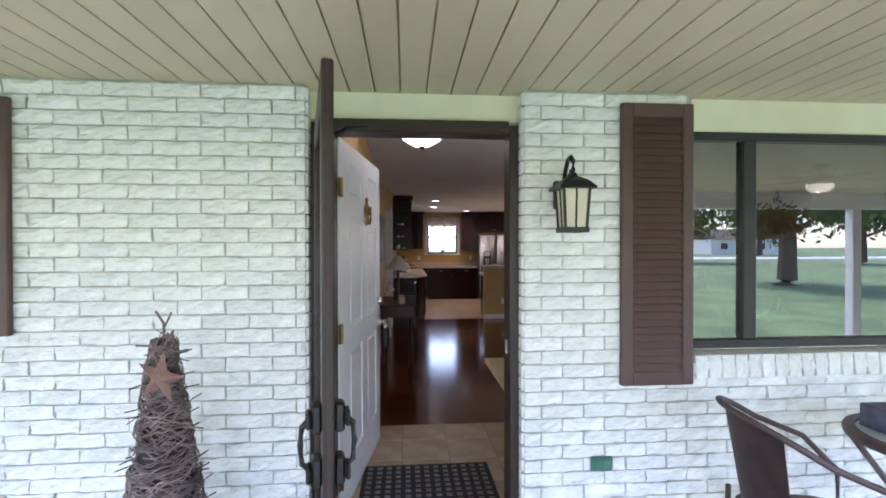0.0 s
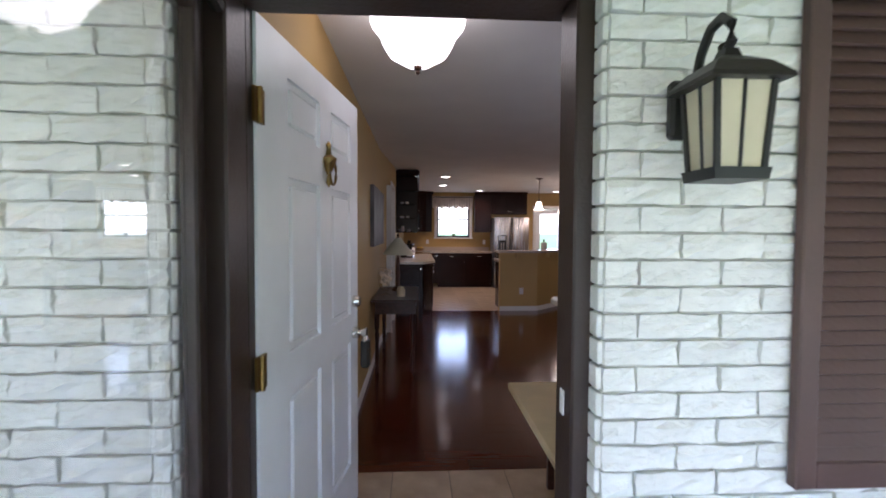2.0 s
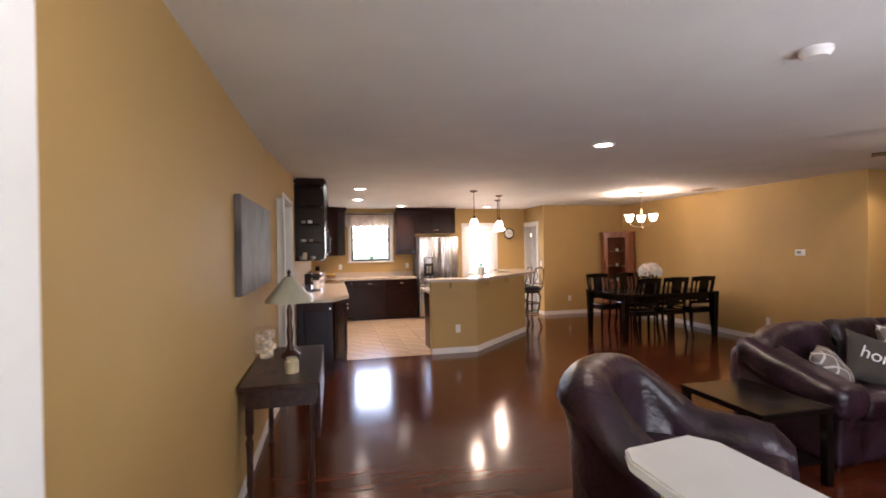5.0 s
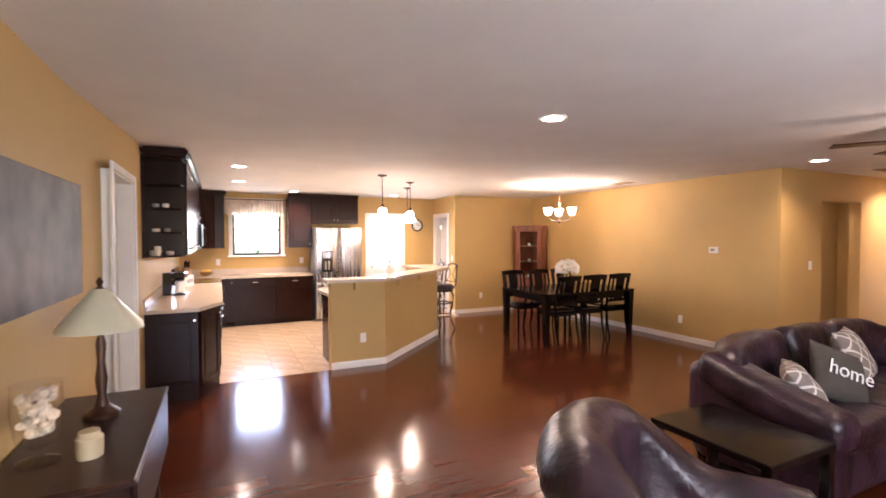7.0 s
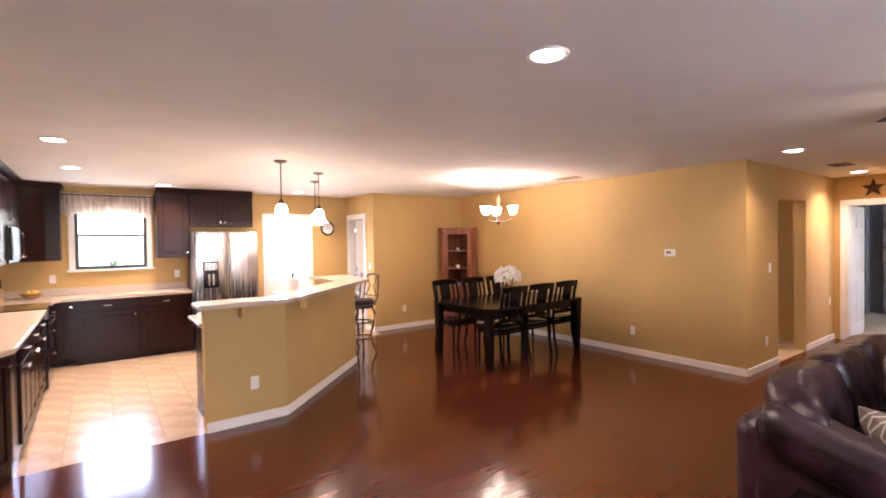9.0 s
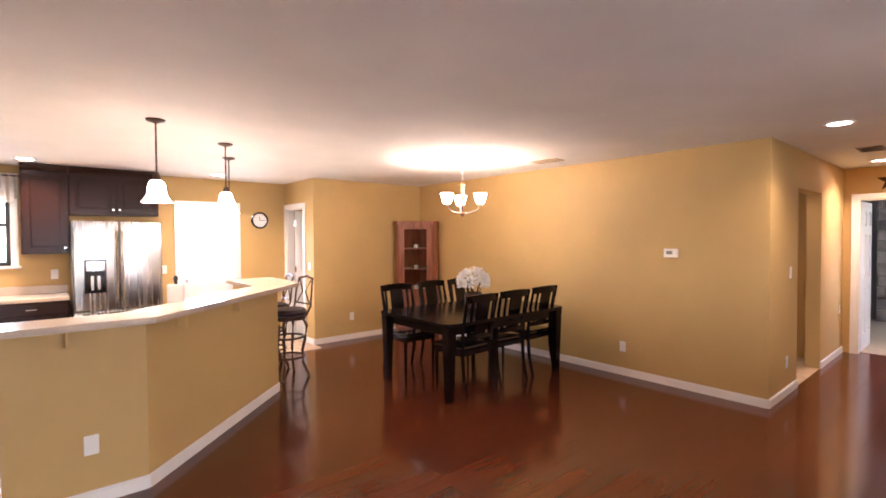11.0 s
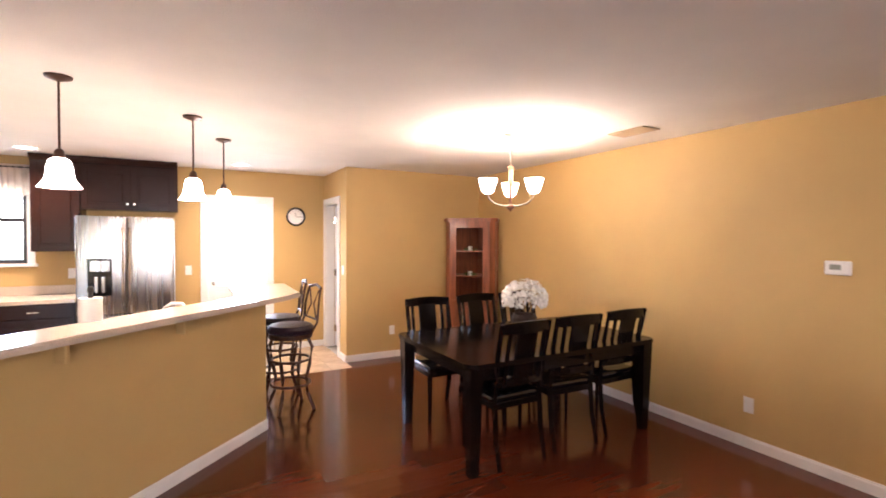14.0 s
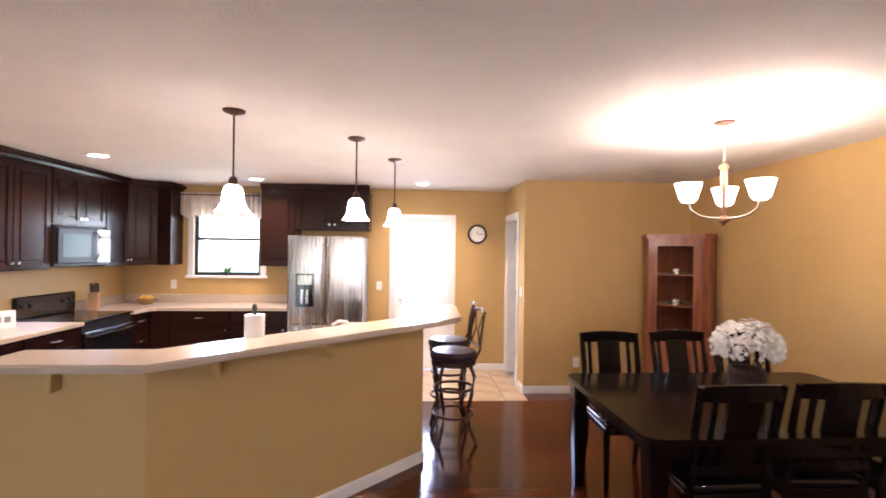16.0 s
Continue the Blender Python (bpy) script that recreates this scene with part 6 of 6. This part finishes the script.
# trees on the lawn
def tree(at, h, crown_r, seed, leaf=0.16, count=5200):
    t = thing("tree", at, "broad leafy shade tree on the lawn", "tree", "lawn trees")
    r = random.Random(seed)
    bm = bmesh.new()
    tube(bm, [(0, 0, 0), (0.03, 0, 0.25), (0.05, 0.02, h * 0.18), (0.0, 0.05, h * 0.35), (0.1, 0, h * 0.75)], [h * 0.062, h * 0.040, h * 0.034, h * 0.028, 0.04], 10)
    tips = []
    for i in range(13):
        a = i * 2.4 + r.uniform(-0.3, 0.3)
        z = h * (0.24 + 0.035 * i)
        ln = crown_r * r.uniform(0.6, 0.95) * (1 - 0.035 * i)
        mid = (0.5 * ln * math.cos(a), 0.5 * ln * math.sin(a), z + 0.18 * ln)
        end = (ln * math.cos(a), ln * math.sin(a), z + 0.3 * ln + r.uniform(0, 0.5))
        tube(bm, [(0.03, 0.02, z - 0.2), mid, end], [h * 0.014, h * 0.008, 0.02], 6)
        tips += [Vector(mid), Vector(end), (Vector(mid) + Vector(end)) / 2]
    part("trunk", bm, M_BARK, t)
    vs, fs = [], []
    tips.append(Vector((0.1, 0, h * 0.85)))
    for i in range(count):
        c = tips[i % len(tips)]
        d = Vector((r.gauss(0, 1), r.gauss(0, 1), r.gauss(0, 0.62)))
        p = c + d * crown_r * 0.17
        q = Matrix.Translation(p) @ Euler((r.uniform(0, 6), r.uniform(0, 6), 0)).to_matrix().to_4x4()
        s = leaf * r.uniform(0.6, 1.5)
        k = len(vs)
        vs += [q @ Vector(v) for v in ((-s, 0, 0), (0, -s * 0.5, 0.1 * s), (s, 0, 0), (0, s * 0.5, 0.1 * s))]
        fs.append((k, k + 1, k + 2, k + 3))
    me = bpy.data.meshes.new("crown")
    me.from_pydata([tuple(v) for v in vs], [], fs)
    me.materials.append(M_LEAF)
    o = new("crown", me)
    o.parent = t
    o["kind"] = "stuff"


tree((17.1, -14.7, -0.3), 10, 4.6, 1)
tree((42, -35, -0.3), 11, 5.0, 2, 0.22)
tree((28, -42, -0.3), 11, 5.5, 3, 0.22)
tree((-14, -24, -0.3), 10, 4.8, 4, 0.2)
tree((10, -45, -0.3), 12, 5.5, 5, 0.24)
tree((60, -70, -0.3), 12, 6, 6, 0.3, 3500)
for k, (hx, hy, w) in enumerate(((30, -85, 16), (70, -88, 18))):
    hs = thing("house", (hx, hy, -0.3), "pale low house across the road", "house", "far houses")
    part("wall", box(-w / 2, w / 2, -4, 4, 0, 3), M_TRIM, hs)
    bm = bmesh.new()
    a = [bm.verts.new(p) for p in ((-w / 2 - 0.5, -4.5, 3), (-w / 2 - 0.5, 4.5, 3), (-w / 2 - 0.5, 0, 5.2))]
    b = [bm.verts.new(p) for p in ((w / 2 + 0.5, -4.5, 3), (w / 2 + 0.5, 4.5, 3), (w / 2 + 0.5, 0, 5.2))]
    bm.faces.new(a)
    bm.faces.new(b)
    for i in range(3):
        bm.faces.new((a[i], a[(i + 1) % 3], b[(i + 1) % 3], b[i]))
    part("roof", bm, M_BARK, hs)
    for i in range(3):
        wd = part("window", box(-w / 2 + 2 + i * 4, -w / 2 + 3.4 + i * 4, 4.0, 4.05, 1, 2.2), M_BLKFR, hs)

# door mat
dm = thing("door_mat", (0, 0, 0), "dark door mat with a pale square pattern", "door mat")
part("backing", box(-0.20, 0.62, 2.90, 3.40, 0.008, 0.016, 0.003), mat("dark_mat", (0.03, 0.022, 0.02), 0.95, bump=0.5, bscale=120), dm)
me = None
M_MAT2 = mat("pale_mat", (0.20, 0.175, 0.15), 0.95, var=0.2, scale=60, objvar=0.2)
for i in range(13):
    for j in range(8):
        if me is None:
            o = part("square", box(-0.016, 0.016, -0.014, 0.014, 0, 0.003), M_MAT2, dm)
            me = o.data
        else:
            o = new("square", me)
            o.parent = dm
        o.location = (-0.155 + i * 0.0607, 2.945 + j * 0.0585, 0.0162)

# ---- floors: tiles and planks ----

def tile_floor(name, poly_test, x0, x1, y0, y1, size, label, z=0.0):
    bm = bmesh.new()
    if name == "floor_kitchen":
        prism(bm, [(x0, y0), (2.30, y0), (x1, 10.96), (x1, y1), (x0, y1)], -0.02, z + 0.003)
    else:
        bx(bm, x0, x1, y0, y1, -0.02, z + 0.003)
    fl_ = structure(name, bm, M_GROUT, label, "floor")
    cache = {}
    y = y0
    while y < y1 - 0.02:
        x = x0
        while x < x1 - 0.02:
            w, h = min(size, x1 - x), min(size, y1 - y)
            if poly_test(x + w / 2, y + h / 2):
                key = (round(w, 3), round(h, 3))
                if key not in cache:
                    cache[key] = mesh_of("tile", box(0.0025, w - 0.0025, 0.0025, h - 0.0025, 0, 0.006, 0.0015), M_TILE)
                o = new("tile", cache[key])
                o.parent = fl_
                o.location = (x, y, z + 0.002)
            x += size
        y += size


tile_floor("floor_foyer", lambda x, y: True, LX, 1.03, 2.83, 4.12, 0.33, "beige ceramic tile foyer floor")
tile_floor("floor_kitchen", lambda x, y: y > 9.66 + max(0, x - 2.05) * 1.0 + (0.15 if x > 2.05 else 0), LX, 3.60, 9.66, BY, 0.33, "warm beige ceramic tile kitchen floor")
tile_floor("floor_kitchen_door", lambda x, y: True, 3.60, 4.84, 12.38, BY, 0.33, "warm beige ceramic tile by the back door")

wood = structure("floor", box(LX, 10.09, 2.83, 12.64, -0.05, -0.004), M_SUB, "dark glossy cherry plank floor", "floor")
rng = random.Random(21)
PW, PL = 0.127, 1.25
planks = []


def lay(x0, x1, y0, y1):
    y = y0
    while y < y1 - 0.01:
        w = min(PW, y1 - y)
        x = x0 - rng.uniform(0, PL)
        while x < x1:
            a, b = max(x, x0), min(x + PL, x1)
            if b - a > 0.02:
                planks.append((a, b, y, y + w))
            x += PL
        y += PW


lay(1.03, 8.0, 2.83, 4.12)
lay(LX, 8.0, 4.12, 6.58)
lay(LX, 9.95, 6.58, 7.53)
lay(LX, RX, 7.53, 9.66)
yy = 9.66
while yy < 12.37:
    lay(min(3.60, 2.36 + (yy - 9.66) * 1.0), RX, yy, min(yy + PW, 12.38))
    yy += PW
lay(4.84, RX, 12.38, 12.64)
lay(9.95, 10.09, 6.62, 7.38)
near = [p for p in planks if p[1] < 5.2 and 4.2 < p[2] < 9.7 and p[1] - p[0] > 1.2]
near = near[:300]
chosen = set(near)
pm = mesh_of("plank", box(0.001, PL - 0.001, 0.001, PW - 0.001, 0, 0.008), M_WOODF)
for a, b, c, d in near:
    o = new("plank", pm if abs(b - a - PL) < 1e-6 and abs(d - c - PW) < 1e-6 else mesh_of("plank", box(0.0006, b - a - 0.0006, 0.0005, d - c - 0.0005, 0, 0.008), M_WOODF))
    o.parent = wood
    o.location = (a, c, 0.0)
vs, fs = [], []
for p in planks:
    if p in chosen:
        continue
    a, b, c, d = p[0] + 0.0006, p[1] - 0.0006, p[2] + 0.0005, p[3] - 0.0005
    k = len(vs)
    vs += [(a, c, 0), (b, c, 0), (b, d, 0), (a, d, 0), (a, c, 0.008), (b, c, 0.008), (b, d, 0.008), (a, d, 0.008)]
    fs += [(k + 4, k + 5, k + 6, k + 7), (k, k + 1, k + 5, k + 4), (k + 1, k + 2, k + 6, k + 5), (k + 2, k + 3, k + 7, k + 6), (k + 3, k, k + 4, k + 7)]
me = bpy.data.meshes.new("planks")
me.from_pydata(vs, [], fs)
me.materials.append(M_WOODFB)
o = new("planks", me)
o.parent = wood
o["kind"] = "stuff"

# ---- bricks ----
BH, BL, JT = 0.0674, 0.2160, 0.008


def brick_bm(w, h, d, seed):
    r = random.Random(seed)
    bm = bmesh.new()
    nx, nz = max(2, int(w / 0.035)), 3
    g = [[bm.verts.new((w * i / nx, -d + (0.004 if i in (0, nx) or j in (0, nz) else 0) + r.uniform(-0.008, 0.007), h * j / nz + (r.uniform(-0.002, 0.002) if 0 < i < nx else 0))) for j in range(nz + 1)] for i in range(nx + 1)]
    for i in range(nx):
        for j in range(nz):
            bm.faces.new((g[i][j], g[i + 1][j], g[i + 1][j + 1], g[i][j + 1]))
    ring = [g[i][0] for i in range(nx + 1)] + [g[nx][j] for j in range(1, nz + 1)] + [g[i][nz] for i in range(nx - 1, -1, -1)] + [g[0][j] for j in range(nz - 1, 0, -1)]
    back = [bm.verts.new((v.co.x, 0, v.co.z)) for v in ring]
    for i in range(len(ring)):
        j = (i + 1) % len(ring)
        bm.faces.new((ring[i], back[i], back[j], ring[j]))
    return bm


full = [mesh_of("brick", brick_bm(BL - JT, BH - JT, 0.019, s), M_BRICK) for s in range(8)]
rng = random.Random(5)
count = 0
rest_v, rest_f = [], []


def solid_runs(z):
    cuts = [(-8.0, 11.0)]
    for a, b, c, d in BRICK_HOLES:
        if c < z < d:
            cuts = [q for lo, hi in cuts for q in ((lo, min(hi, a)), (max(lo, b), hi)) if q[1] - q[0] > 0.01]
    return cuts


row = 0
z = -0.12 + JT / 2
while z < 2.24:
    h = min(BH, 2.25 - z) - JT
    if h > 0.015:
        for lo, hi in solid_runs(z + h / 2):
            x = -8.0 + (BL / 2 if row % 2 else 0)
            while x < hi:
                a, b = max(x, lo), min(x + BL - JT, hi)
                if b - a > 0.03:
                    near_ = -1.75 < a < 1.6 and z > 0.35 and count < 300 and h > BH - JT - 0.001 and not (-1.3 < a < -0.7 and z < 0.9)
                    if near_:
                        if abs(b - a - (BL - JT)) < 1e-6:
                            me = full[rng.randrange(8)]
                        else:
                            me = mesh_of("brick", brick_bm(b - a, h, 0.019, row), M_BRICK)
                        o = new("brick", me)
                        o.parent = brick_wall
                        o.location = (a, 2.55, z)
                        count += 1
                    elif a > -5 and b < 5.5:
                        src = brick_bm(b - a, h, 0.019, rng.randrange(40))
                        k = len(rest_v)
                        src.verts.index_update()
                        rest_v += [(v.co.x + a, v.co.y + 2.55, v.co.z + z) for v in src.verts]
                        rest_f += [tuple(v.index + k for v in f.verts) for f in src.faces]
                        src.free()
                x += BL
    z += BH
    row += 1
me = bpy.data.meshes.new("bricks")
me.from_pydata(rest_v, [], rest_f)
me.materials.append(M_BRICKB)
o = new("bricks", me)
o.parent = brick_wall
o["kind"] = "stuff"
# bricks that turn the corners of the door recess
zz = -0.12 + JT / 2
i = 0
ret = [mesh_of("brick", box(0, 0.016, 0, 0.088, 0, BH - JT, 0.003), M_BRICK)]
while zz < 2.19:
    for xx in (DOORX1 - 0.014, DOORX0 - 0.002):
        o = new("brick", ret[0])
        o.parent = brick_wall
        o.location = (xx, 2.545 + (0.006 if i % 2 else 0), zz)
    zz += BH
    i += 1
# rowlock sill under the picture window
sill = thing("brick_sill", (0, 0, 0), "white painted rowlock brick sill under the window", "sill")
sill["kind"] = "structure"
part("mortar_bed", box(1.53, 3.95, 2.545, 2.655, 0.80, 0.905), M_MORTAR, sill)
sb = mesh_of("brick", brick_bm(0.062, 0.11, 0.03, 3), M_BRICK)
for i in range(33):
    o = new("brick", sb)
    o.parent = sill
    o.location = (1.54 + i * 0.0725, 2.545, 0.805)
    o.rotation_euler = (radians(-6), 0, 0)
    o2 = new("brick", ret[0])
    o2.parent = sill
    o2.matrix_basis = Matrix.Translation((1.54 + i * 0.0725, 2.525, 0.908)) @ Matrix.Diagonal((3.9, 1.3, 0.25, 1))
